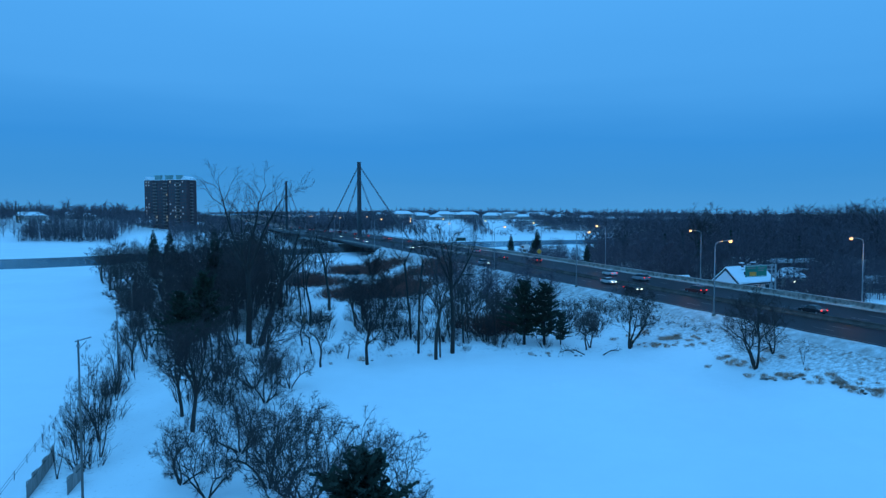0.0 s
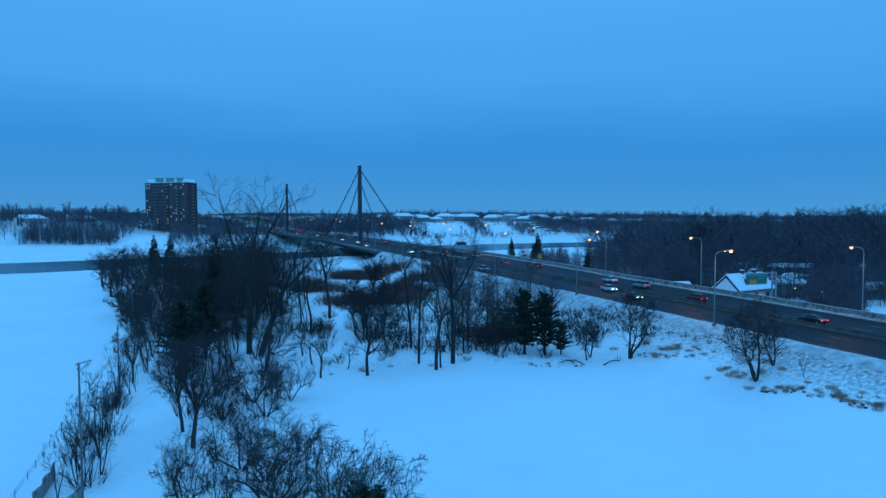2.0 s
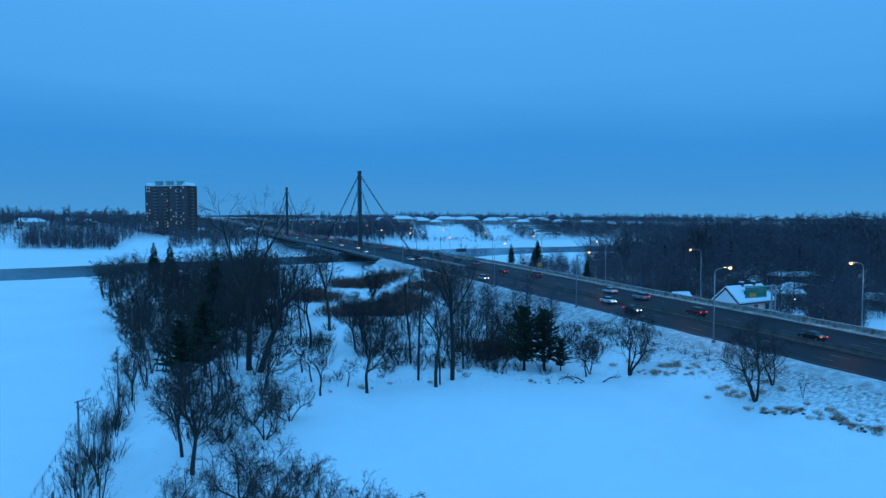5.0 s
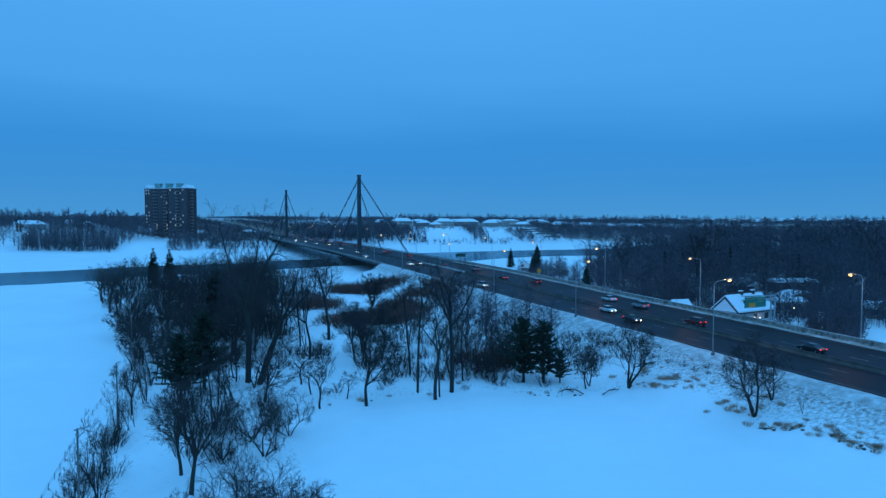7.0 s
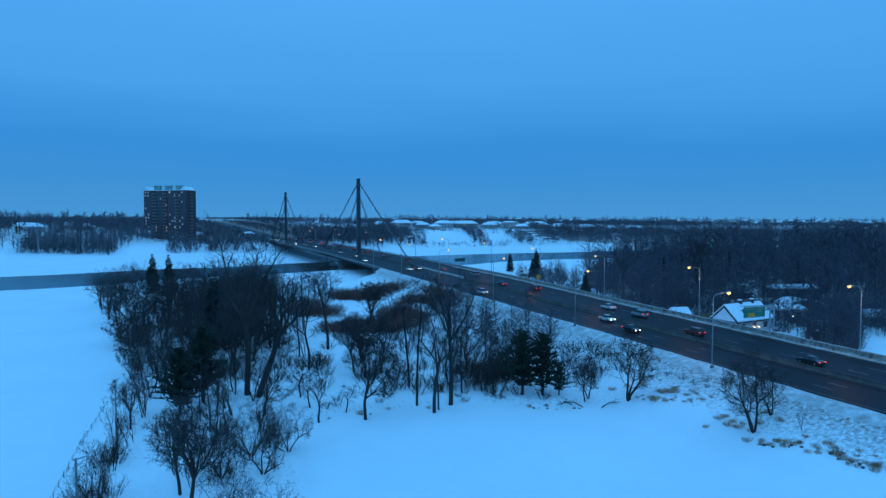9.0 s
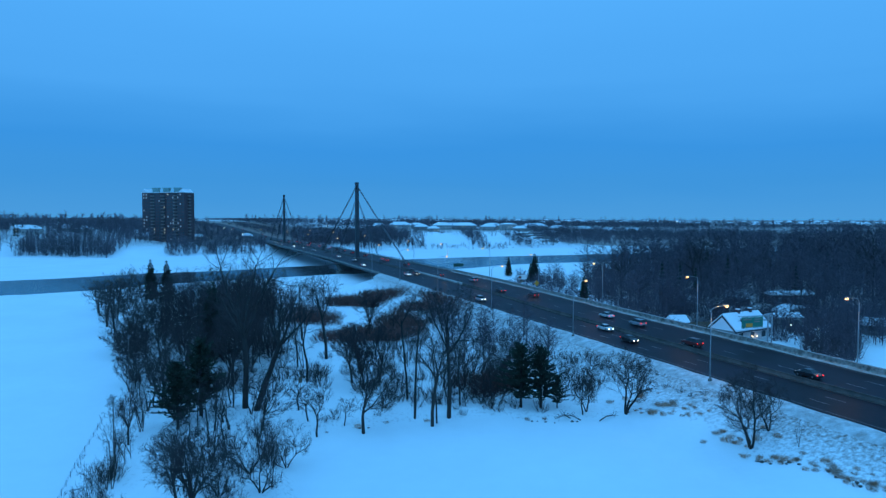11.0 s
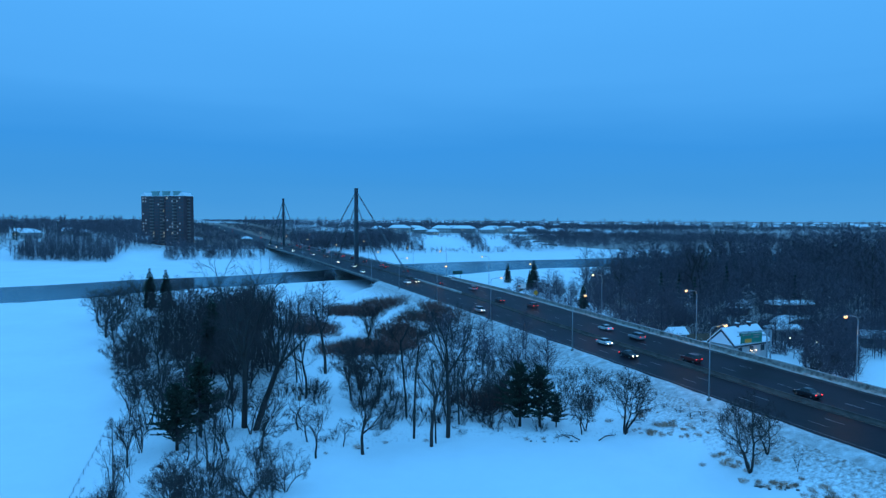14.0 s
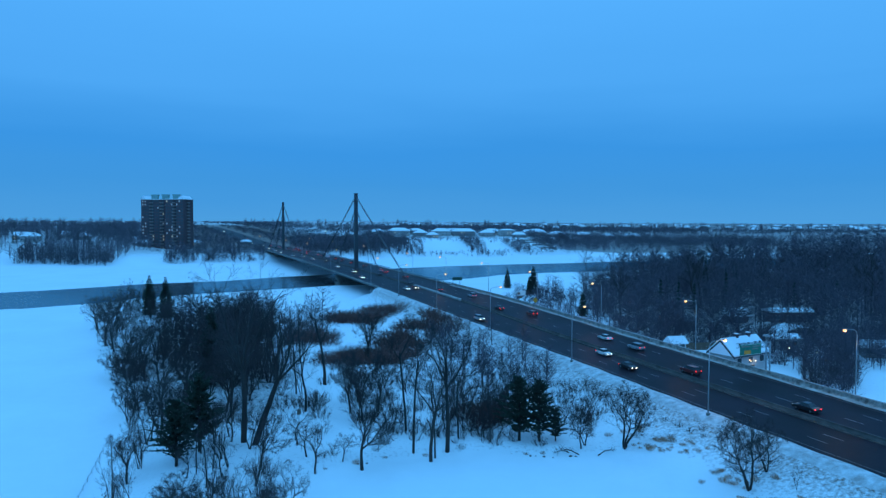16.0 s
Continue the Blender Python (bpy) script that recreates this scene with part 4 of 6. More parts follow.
# ---- bare trees of the near shore, each kind built once and repeated ----
SHORE = "bare trees on the snowy shore"
tall_a = tree_thing("bare_tree", grow(rng, 22, 6.4, 0.28, 5, 7, 6, 3, clear=0.36, forks=4, split=0.45, fine=1.9, wander=0.06), "tall bare broadleaf tree with a dark trunk standing in snow", "tree", SHORE)
tall_b = tree_thing("bare_tree", grow(rng, 21, 3.4, 0.18, 5, 5, 5, 2, clear=0.50, forks=2, split=0.66, fine=1.8, wander=0.03), "slender tall bare tree with a straight thin trunk", "tree", SHORE)
vase_a = tree_thing("bare_tree", grow(rng, 20, 6.8, 0.31, 5, 6, 6, 3, clear=0.42, forks=5, split=0.46, fine=1.8, wander=0.07, lean=0.05), "tall bare tree with a fan of dark boughs on the shore", "tree", SHORE)
wide_a = tree_thing("bare_tree", grow(rng, 9, 4.6, 0.18, 5, 7, 7, 4, clear=0.30, forks=5, split=0.32, fine=1.5, wander=0.09), "spreading bare tree forked low over the snow", "tree", SHORE)
wide_b = tree_thing("bare_tree", grow(rng, 9, 4.4, 0.18, 4, 6, 6, 4, clear=0.14, stems=4, forks=3, split=0.34, splay=0.50, fine=1.35, wander=0.12), "many-stemmed rounded bare tree with fine dark twigs", "tree", SHORE)
clump = tree_thing("bare_tree", grow(rng, 9, 3.9, 0.22, 5, 7, 6, 4, clear=0.22, stems=3, forks=3, split=0.38, splay=0.15, fine=1.5, wander=0.11), "dark bare tree of several stems by the frozen inlet", "tree", SHORE)
round_a = tree_thing("bare_tree", grow(rng, 9, 4.3, 0.18, 6, 7, 7, 4, clear=0.22, forks=6, split=0.34, fine=1.45, wander=0.06), "round-crowned bare tree with a clear straight trunk", "tree", SHORE)
crooked = tree_thing("bare_tree", grow(rng, 7, 3.2, 0.15, 4, 6, 6, 3, clear=0.22, forks=3, split=0.42, rise=0.03, fine=1.4, wander=0.12, ragged=0.3), "small crooked bare tree with gnarled branches", "tree", SHORE)
mid_a = tree_thing("bare_tree", grow(rng, 12, 3.7, 0.17, 4, 5, 4, 2, clear=0.08, stems=2, forks=3, split=0.34, splay=0.16, fine=1.9, wander=0.09, ragged=0.3), "dark upright bare tree in a thicket", "tree", SHORE)
mid_b = tree_thing("bare_tree", grow(rng, 12, 5.0, 0.18, 5, 5, 5, 2, clear=0.10, stems=1, forks=5, split=0.36, fine=1.9, wander=0.11, ragged=0.3), "dark bare tree with tangled twigs in a thicket", "tree", SHORE)
tangle = tree_thing("bush", grow(rng, 5, 3.2, 0.10, 2, 5, 4, 2, clear=0.02, stems=6, forks=2, split=0.30, splay=0.7, fine=1.9, wander=0.16, ragged=0.35), "dense rounded thicket of dark leafless stems", "bush", "bare bushes on the shore")
bush_a = tree_thing("bush", shrub(rng, 3.2, 3.0, 30, 6, 1.6, 1.5), "leafless bush of thin dark stems in snow", "bush", "bare bushes on the shore")
willows = [shrub(rng, 3.0, 5.6, 60, 5, 2.3, 1.6) for _ in range(3)]
pine_a = tree_thing("pine_tree", conifer(rng, 10, 3.6, "pine"), "dark green pine standing at the snowy shore", "tree", "evergreen trees", None, NEEDLE)
spruce_a = tree_thing("spruce_tree", conifer(rng, 13, 4.1), "dark pointed spruce among bare trees", "tree", "evergreen trees", None, NEEDLE)

# a stand of old trees on the point, then single trees along the inlet's shore
old_a = tree_thing("bare_tree", old_tree(rng, 25, 0.38, 10.6, 0.06, ((2.9, 0.36, 14.5, 0.03), (0.2, 0.30, 14.5, 0.035), (1.6, 0.20, 13.5, 0.03), (4.4, 0.5, 11.0, 0.06), (3.6, 0.75, 8.0, 0.08))), "old bare tree with a thick straight trunk on the point", "tree", SHORE)
old_b = tree_thing("bare_tree", old_tree(rng, 20, 0.40, 10.2, 0.27, ((0.1, 0.9, 8.5, -0.03), (0.3, 0.55, 9.0, 0.02), (2.8, 0.25, 7.5, 0.05), (1.7, 0.5, 8.0, 0.05), (5.0, 0.8, 6.0, 0.02))), "old bare tree with a thick trunk leaning over the snow", "tree", SHORE)
for proto, x, y, rz in ((old_a, -27.7, 96.4, 0), (old_b, -26.0, 95.8, 0)):
    copy_thing(proto, pose(x, y, gz(x, y), 0, 0, rz))
copy_thing(vase_a, pose(1.3, 96.6, gz(1.3, 96.6), 0, 0, 0))
plant(vase_a, [(-22.0, 131, 17), (-34, 141, 16), (-44, 150, 16)], rng, 20)
plant(tall_a, [(-1.0, 93.2, 17.5), (-36, 118, 17), (-33, 108, 15), (-22, 112, 15), (96, 250, 24), (101, 258, 22), (92, 246, 21), (141, 221, 25), (146, 232, 22), (118, 250, 19), (60, 225, 18)], rng, 22)
plant(tall_b, [(-3.5, 95.6, 21.5), (-4.9, 102.7, 19.5), (-0.4, 94.6, 16), (3.0, 100.5, 14), (7.7, 99.3, 9), (-46, 128, 17), (-34, 134, 18), (-26, 124, 18), (-31, 152, 18), (-61, 158, 16), (-52, 150, 18), (-47, 162, 18), (-55, 168, 17.5), (-42, 146, 18.5), (-39, 158, 18), (-34, 148, 18), (-60, 148, 16.5), (-28.8, 86.7, 10), (-27.6, 80.6, 8.5), (-30.2, 84.5, 9.5)], rng, 21)
plant(clump, [(26.5, 95.8, 9.4), (36.2, 78.3, 9.4), (39.3, 80.6, 5.4), (21.3, 98.0, 5.6)], rng, 9)
plant(round_a, [(-23.9, 61.6, 8.6), (-21.3, 57.1, 9.4), (-12, 107, 8.5), (-9.9, 111.7, 9.6), (-14.4, 110.9, 9.2), (-16.0, 152, 11), (-38.1, 82.8, 6.6)], rng, 9)
plant(wide_a, [(-10.1, 90.0, 9.8), (-87.0, 177.5, 13.0), (-80.5, 168.5, 10.0), (-14, 118, 9), (-23.2, 88.6, 7.0), (-98, 196, 10.5)], rng, 9, 1.15)
plant(crooked, [(-16.1, 88.6, 7.2), (-18.0, 92.5, 5.5), (20.6, 97.2, 5.2), (-13.0, 92.2, 4.2), (-20.1, 96.4, 6.0)], rng, 7)
plant(wide_b, [(-15.9, 52.6, 6.6), (-17.9, 45.6, 5.6), (-15.2, 43.0, 6.2), (-11.9, 45.6, 7.4), (-18.0, 68, 7.0), (-20.5, 73, 6.8), (19.5, 105.5, 5.8), (22.5, 106, 5.8),
               (-8.6, 42.6, 7.4), (-21.6, 66, 6.4), (-5.4, 37.2, 8.4), (-3.6, 39.6, 7.0), (-8.4, 38.6, 8.6), (-17.6, 77.5, 6.0), (-13.4, 50.6, 6.4)], rng, 9)
plant(tangle, scatter([(-60, 128), (-47, 101), (-38, 96), (-28, 101), (-22, 122), (-36, 152), (-52, 178), (-74, 166)], 46, 3.5, 6.0, rng, 2.2) + [(-63.6, 138.6, 7.6), (-66.4, 143.2, 8.0), (-61.6, 135.4, 6.4), (-69.5, 148.5, 7.5), (-64.6, 141.0, 7.0), (-83, 173, 6), (-92, 190, 5.5)]
      + scatter([(1, 101), (10, 100), (15, 112), (4, 118)], 9, 3.5, 5.5, rng, 1.8), rng, 5)
thick = scatter([(-62, 126), (-47, 99), (-31, 101), (-29, 118), (-37, 150), (-52, 178), (-74, 166), (-82, 172)], 64, 9, 14.5, rng, 1.5)
tip = scatter([(-64, 138), (-50, 178), (-78, 205), (-84, 232), (-118, 252), (-116, 222), (-90, 183)], 56, 7.5, 12, rng, 1.8, avoid=((-88, 206, 9), (-84, 198, 7), (-92, 213, 7)))
thick = thick + scatter([(-37, 80), (-26, 68), (-19, 86), (-24, 98), (-43, 101)], 16, 5.5, 8.5, rng, 1.6, avoid=((-30.5, 72, 4), (-33, 78, 4), (-36.5, 86, 4), (-40, 95, 3.5)))
thick = thick + scatter([(-60, 126), (-46, 100), (-35, 100), (-41, 130), (-56, 150)], 10, 6, 9.5, rng, 1.3)
thick = thick + scatter([(-46, 101), (-39, 88), (-33, 88), (-37, 104)], 12, 6, 8.5, rng, 1.3) + scatter([(-36, 122), (-24, 120), (-22, 132), (-32, 150)], 6, 6, 9.5, rng, 1.4)
core = scatter([(-1, 101), (10, 100), (16, 124), (2, 126)], 20, 5, 9, rng, 1.2, avoid=((12.7, 102.9, 2.5), (15.2, 101.9, 2.5)))
mid = scatter([(-56, 146), (-40, 132), (-32, 140), (-50, 172)], 20, 14, 18, rng, 2.4) + scatter([(-104, 214), (-84, 206), (-80, 216), (-96, 226)], 16, 4.5, 7.5, rng, 1.4, avoid=((-88, 206, 7),)) + scatter([(-15, 106), (0, 104), (5, 132), (-10, 165), (-20, 150), (-18, 125)], 18, 4.5, 8.5, rng, 2.0)
ramp = scatter([(24, 268), (40, 205), (52, 200), (60, 240), (50, 300)], 80, 4, 8.5, rng, 1.4)
emb = scatter([(2, 132), (18, 118), (27, 132), (8, 165), (-4, 170)], 42, 4.5, 8.5, rng, 1.4)
lot = scatter([(96, 160), (135, 165), (145, 195), (105, 200)], 30, 6, 11, rng, 1.8, avoid=((68, 142, 9),)) + scatter([(93, 138), (104, 150), (112, 168), (98, 166)], 16, 4, 8, rng, 1.5) + [(80.0, 133.0, 7.5), (82.0, 139.0, 7.0), (77.5, 136.0, 6.5)]
for i, (proto, h) in enumerate(((mid_a, 12), (mid_b, 12))):
    plant(proto, (thick + tip + core + mid)[i::2], rng, h)
line = [(-29.2, 53.8, 6.9), (-29.0, 56.6, 9.0), (-27.0, 52.8, 6.9), (-35.8, 73.6, 7.5), (-35.6, 76.5, 6.0), (-45.7, 100.1, 7.6), (-27.2, 50.6, 5.3), (-31.5, 62, 6.2), (-33.5, 69, 6.6), (-39, 88, 7),
        (40.4, 75.7, 3.4)]
line = line + [(x + rng.uniform(-1.2, 1.2), y + rng.uniform(-2, 2), h * rng.uniform(0.7, 1.0)) for x, y, h in line[:10]]
plant(mid_a, line, rng, 12, 0.7)
plant(tangle, [(71.6, 127.5, 5.2), (74.4, 130.4, 5.0), (76.0, 126.6, 4.4), (69.0, 124.0, 3.6), (80.5, 133.5, 4.4)], rng, 5)
plant(bush_a, scatter([(-40, 100), (12, 100), (12, 112), (-35, 118)], 30, 2.0, 3.8, rng, 1.6), rng, 3.2)
plant(bush_a, scatter([(-22, 108), (4, 104), (8, 128), (-8, 168), (-26, 150)], 34, 1.6, 3.2, rng, 1.8), rng, 3.2)
plant(bush_a, scatter([(14, 104), (24, 104), (30, 112), (12, 150), (4, 160)], 18, 1.4, 2.8, rng, 1.6), rng, 3.2)
plant(bush_a, scatter([(-37, 74), (-29, 46), (-26, 48), (-34, 74)], 10, 1.6, 2.8, rng, 1.0), rng, 3.2)
plant(bush_a, scatter([(-20, 90), (-14, 72), (-24, 62), (-28, 80)], 14, 1.8, 3.4, rng, 1.3), rng, 3.2)
plant(bush_a, scatter([(31, 108), (24, 124), (10, 160), (-2, 188), (-12, 220), (-6, 180), (8, 140), (24, 108)], 46, 1.0, 2.2, rng, 1.5), rng, 3.2)
plant(bush_a, scatter([(-16, 92), (-6, 95), (8, 98.5), (15, 97), (15, 104), (-14, 101)], 26, 0.8, 1.9, rng, 1.2), rng, 3.2)
plant(bush_a, scatter([(15, 112), (29, 104), (35, 110), (18, 130)], 26, 1.1, 2.3, rng, 1.3), rng, 3.2)
plant(bush_a, scatter([(46, 88), (36, 100), (30, 106), (36, 92), (46, 78)], 10, 0.6, 1.2, rng, 1.5), rng, 3.2)
WILLOWS = (([(-33, 209), (-22, 203), (-11, 216), (-22, 230), (-34, 222)], 40, 2.6, 3.8), ([(-26, 148), (-9, 146), (-7, 158), (-16, 161), (-26, 158)], 34, 2.4, 3.4),
           ([(-13, 158), (-6, 156), (-2, 176), (-8, 200), (-16, 200), (-14, 176)], 32, 2.4, 3.6), ([(-2, 176), (6, 172), (6, 186), (-6, 206)], 20, 2.4, 3.6),
           ([(-50, 185), (-34, 180), (-34, 205), (-48, 210)], 14, 1.6, 2.4), ([(-40, 176), (-28, 170), (-24, 182), (-38, 190)], 18, 2.4, 3.4), ([(2, 106), (9, 105), (13, 112), (3, 116)], 9, 2.4, 3.6))
for poly, n, lo, hi in WILLOWS:
    spots = scatter(poly, n, lo, hi, rng, 1.3)
    tagged(merged("willow_thicket", [Mesh().add(w.v, w.f).add(c.v, c.f) for w, c in willows], spots, rng, 3.0, RED_TWIG), "dense low thicket of red-brown willow stems in snow", "thicket", kind="stuff")
plant(pine_a, [(12.0, 100.0, 9.4), (14.9, 99.6, 9.0), (-33.8, 87.4, 8.6), (-32.6, 92.4, 10.4), (-2.9, 24.6, 10.2), (17.3, 99.6, 4.6)], rng, 10, 1.12)
plant(spruce_a, [(-94.6, 222.6, 13.8), (-87.2, 217.3, 13.9), (-43.5, 130, 15.5), (31.6, 317, 9.4), (40.2, 291, 12.4), (38.2, 289, 8.5), (47.0, 222.5, 8.4)], rng, 13, 0.9)

# ---- woods ----
light = [light_tree(rng, 14, 6.0, 30, 0.075, 2) for _ in range(6)]
soft = [light_tree(rng, 14, 6.8, 40, 0.042, 6) for _ in range(6)]
scrubby = [light_tree(rng, 14, 6.0, 34, 0.05, 4) for _ in range(6)]
farther = [puff_tree(rng, 12, 4.4, 90, 1.35, 0.25) for _ in range(8)]
faint = [puff_tree(rng, 12, 4.6, 50, 1.8) for _ in range(8)]
under = [light_bush(rng, 4.0, 0.06) for _ in range(4)]
fir = [light_conifer(rng, 13, 2.6) for _ in range(2)]
HOUSES = ((66, 142, 9), (62, 161, 5), (68, 162, 4), (60, 156, 4), (58, 166, 4), (93, 213, 6), (87, 200, 5), (110, 214, 8), (103, 201, 7), (87, 170, 5), (64, 166, 4), (90, 203, 4), (106, 207, 6))
WOOD = [(44, 188), (50, 169), (57, 155), (66, 160), (80, 166), (110, 172), (150, 180), (210, 185), (460, 300), (460, 440), (260, 430), (130, 400), (80, 350), (58, 280)]
wood_spots = scatter(WOOD, 1900, 9, 17, rng, avoid=HOUSES)
wx, wy = np.array([p[0] for p in wood_spots]), np.array([p[1] for p in wood_spots])
lift = 9.0 * wave(wx, wy, 0.06, 31) + np.interp(wx, [40, 120, 260], [-3.5, 0.0, 3.0])
wood_spots = [(x, y, max(6.5, h + float(k) + (3.0 if y > 330 and x > 140 else 0.0))) for (x, y, h), k in zip(wood_spots, lift)]
near_spots, back_spots = [p for p in wood_spots if p[1] < 265 or (p[0] < 140 and (p[0] > 100 or rng.random() < 0.6))], [p for p in wood_spots if p[1] >= 265 and p[0] >= 140]
tagged(merged("woods_edge", soft, near_spots, rng, 14, WOODS), "leafless woods of fine brown twigs with a purple haze tint beyond the highway", "woods", kind="stuff")
tagged(merged("woods", light, back_spots, rng, 14, WOODS), "dense dark leafless woods beyond the highway", "woods", kind="stuff")
near_spots += scatter([(47, 190), (57, 168), (70, 172), (104, 200), (112, 330), (74, 330), (55, 285)], 330, 7, 12.5, rng, avoid=HOUSES)
near_spots += scatter([(40, 300), (41, 262), (50, 228), (60, 212), (84, 290), (56, 335)], 70, 10, 15.5, rng)
near_spots += scatter([(34, 330), (44, 250), (56, 285), (72, 330), (60, 350)], 60, 6, 10, rng)
yard = scatter([(72, 147), (73, 130), (77, 126), (102, 170), (91, 182), (78, 160)], 52, 5, 9, rng, 1.0, avoid=HOUSES)
yard += scatter([(80, 133), (98, 148), (112, 165), (98, 168), (84, 146)], 46, 4, 8, rng, 1.2, avoid=HOUSES) + scatter([(66, 117), (73, 119), (84, 134), (78, 138)], 26, 3.5, 6, rng, 0.8, avoid=HOUSES)
behind = scatter([(-62, 152), (-36, 140), (-30, 190), (-60, 218)], 34, 8, 13, rng, 2.0)
tagged(merged("scrub_trees", scrubby, ramp + emb + lot + yard + behind, rng, 14, WOODS), "scrubby bare trees beside the highway and on the point", "woods", kind="stuff")
floor_spots = scatter([(71, 150), (72, 128), (77, 124), (102, 170), (91, 182)], 130, 1.5, 4.0, rng, avoid=HOUSES) + scatter(WOOD, 1700, 2.5, 5.5, rng, avoid=HOUSES) + scatter([(47, 190), (57, 166), (72, 156), (96, 168), (100, 200), (60, 215)], 240, 2.0, 4.5, rng, avoid=HOUSES) \
    + scatter([(95, 165), (150, 175), (140, 200), (100, 190)], 140, 1.5, 4.0, rng, avoid=HOUSES) + scatter([(22, 275), (40, 203), (54, 198), (60, 240), (50, 310)], 130, 1.2, 3.2, rng)
tagged(merged("undergrowth", under, floor_spots, rng, 4, WOODS), "tangled bare undergrowth below the woods", "undergrowth", kind="stuff")
low_bank = scatter([(-235, 490), (-160, 548), (-100, 570), (-40, 600), (40, 612), (110, 655), (120, 760), (-60, 720), (-160, 640), (-240, 560)], 800, 1.2, 3.2, rng, avoid=((8, 660, 30), (56, 675, 22), (-225, 510, 20), (-222, 530, 16)))
low_bank += scatter([(-312, 498), (-275, 489), (-236, 482), (-235, 502), (-275, 508), (-312, 514)], 130, 2.0, 4.0, rng) + scatter([(-204, 500), (-187, 514), (-138, 532), (-142, 540), (-188, 523), (-206, 508)], 50, 1.5, 3.0, rng)
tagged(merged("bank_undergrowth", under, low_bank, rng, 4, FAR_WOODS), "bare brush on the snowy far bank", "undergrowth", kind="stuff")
bank_spots = (scatter([(-60, 735), (110, 745), (300, 850), (260, 930), (-80, 920)], 300, 3, 7, rng) + scatter([(30, 618), (46, 622), (40, 690), (20, 700)], 130, 4, 8, rng) + scatter([(72, 645), (90, 650), (80, 700), (62, 690)], 120, 4, 8, rng) + scatter([(-30, 606), (-14, 616), (-18, 690), (-40, 690)], 90, 4, 8, rng) + scatter([(-40, 604), (-9, 614), (36, 610), (67, 638), (66, 648), (36, 620), (-9, 624), (-40, 616)], 70, 2.5, 5, rng) + scatter([(-312, 499), (-275, 490), (-236, 483), (-233, 512), (-312, 526)], 100, 8, 12, rng, 3.0) + scatter([(-312, 498.5), (-275, 489.5), (-236, 482.5), (-235, 494), (-275, 501), (-312, 511)], 75, 8, 12, rng, 2.0) + scatter([(-204, 500), (-187, 514), (-138, 532), (-142, 540), (-188, 523), (-206, 508)], 60, 4, 8, rng) + scatter([(-312, 515), (-236, 505), (-236, 560), (-310, 560)], 100, 8, 13, rng, 3.0) + scatter([(-205, 502), (-187, 515), (-137, 533), (-150, 600), (-215, 560)], 240, 5, 9, rng)
              + scatter([(-600, 448), (-310, 470), (-310, 640), (-620, 640)], 420, 8, 13, rng) + scatter([(-125, 572), (-52, 588), (-46, 690), (-150, 700)], 620, 9, 14, rng)
              + scatter([(100, 700), (190, 752), (700, 838), (1200, 905), (1200, 1010), (700, 960), (190, 880), (90, 790)], 1900, 6, 12, rng) + scatter([(-50, 600), (-30, 612), (-34, 690), (-56, 690)], 170, 5, 9, rng)
              + scatter([(-310, 545), (-235, 555), (-200, 640), (-150, 720), (-330, 720)], 260, 7, 13, rng, avoid=((-246, 624, 26),)) + scatter([(-235, 580), (-205, 575), (-320, 800), (-520, 1200), (-640, 1200), (-350, 720)], 420, 5, 9, rng, avoid=((-246, 624, 26),))
              + scatter([(92, 650), (120, 658), (180, 706), (260, 735), (420, 805), (420, 880), (190, 840), (95, 760)], 1100, 7, 11, rng)
              + scatter([(240, 425), (460, 440), (700, 512), (1200, 550), (1200, 470), (460, 380), (260, 395)], 620, 11, 16, rng) + scatter([(-110, 640), (-60, 640), (-120, 800), (-330, 1200), (-440, 1200), (-200, 760)], 300, 5, 9, rng))
bank_trees = [light_tree(rng, 12, 4.6, 22, 0.10, 2) for _ in range(6)]
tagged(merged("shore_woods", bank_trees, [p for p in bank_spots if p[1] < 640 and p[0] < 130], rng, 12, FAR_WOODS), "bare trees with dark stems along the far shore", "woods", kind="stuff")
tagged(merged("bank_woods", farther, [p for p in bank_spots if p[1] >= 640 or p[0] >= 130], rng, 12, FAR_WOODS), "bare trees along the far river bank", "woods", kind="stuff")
beside = []
for _ in range(1300):
    q, side = rng.uniform(345, 1500), rng.choice((-1, 1))
    off = (rng.uniform(26, 120) if side > 0 else -rng.uniform(30, 150)) * (1 + q / 3000)
    x, y, z = on_road(q, off)
    beside.append((x, y, rng.uniform(4.5, 9)))
plain = beside + scatter([(-120, 940), (340, 980), (460, 1150), (-140, 1150)], 900, 9, 13, rng) + scatter([(-1300, 640), (-330, 640), (-60, 760), (200, 900), (1200, 1000), (2600, 1150), (2600, 2600), (-2000, 2600)], 4200, 6, 10, rng) \
    + scatter([(-700, 640), (-330, 640), (-60, 760), (200, 1000), (700, 1000), (900, 1300), (-700, 1300)], 2200, 6, 10.5, rng) \
    + scatter([(-292, 800), (-190, 800), (-470, 2300), (-880, 2400)], 800, 5, 9, rng) + scatter([(-860, 2000), (-440, 2000), (-560, 2600), (-1000, 2600)], 200, 6, 9, rng) \
    + scatter([(150, 830), (420, 860), (1200, 960), (2200, 1100), (2200, 1500), (300, 1150)], 2000, 6, 11, rng) \
    + scatter([(-1100, 1100), (-280, 820), (-100, 900), (0, 1500), (-900, 1700)], 1000, 7, 11, rng)
ridge_trees = [light_tree(rng, 16, 5.5, 26, 0.16, 2) for _ in range(5)]
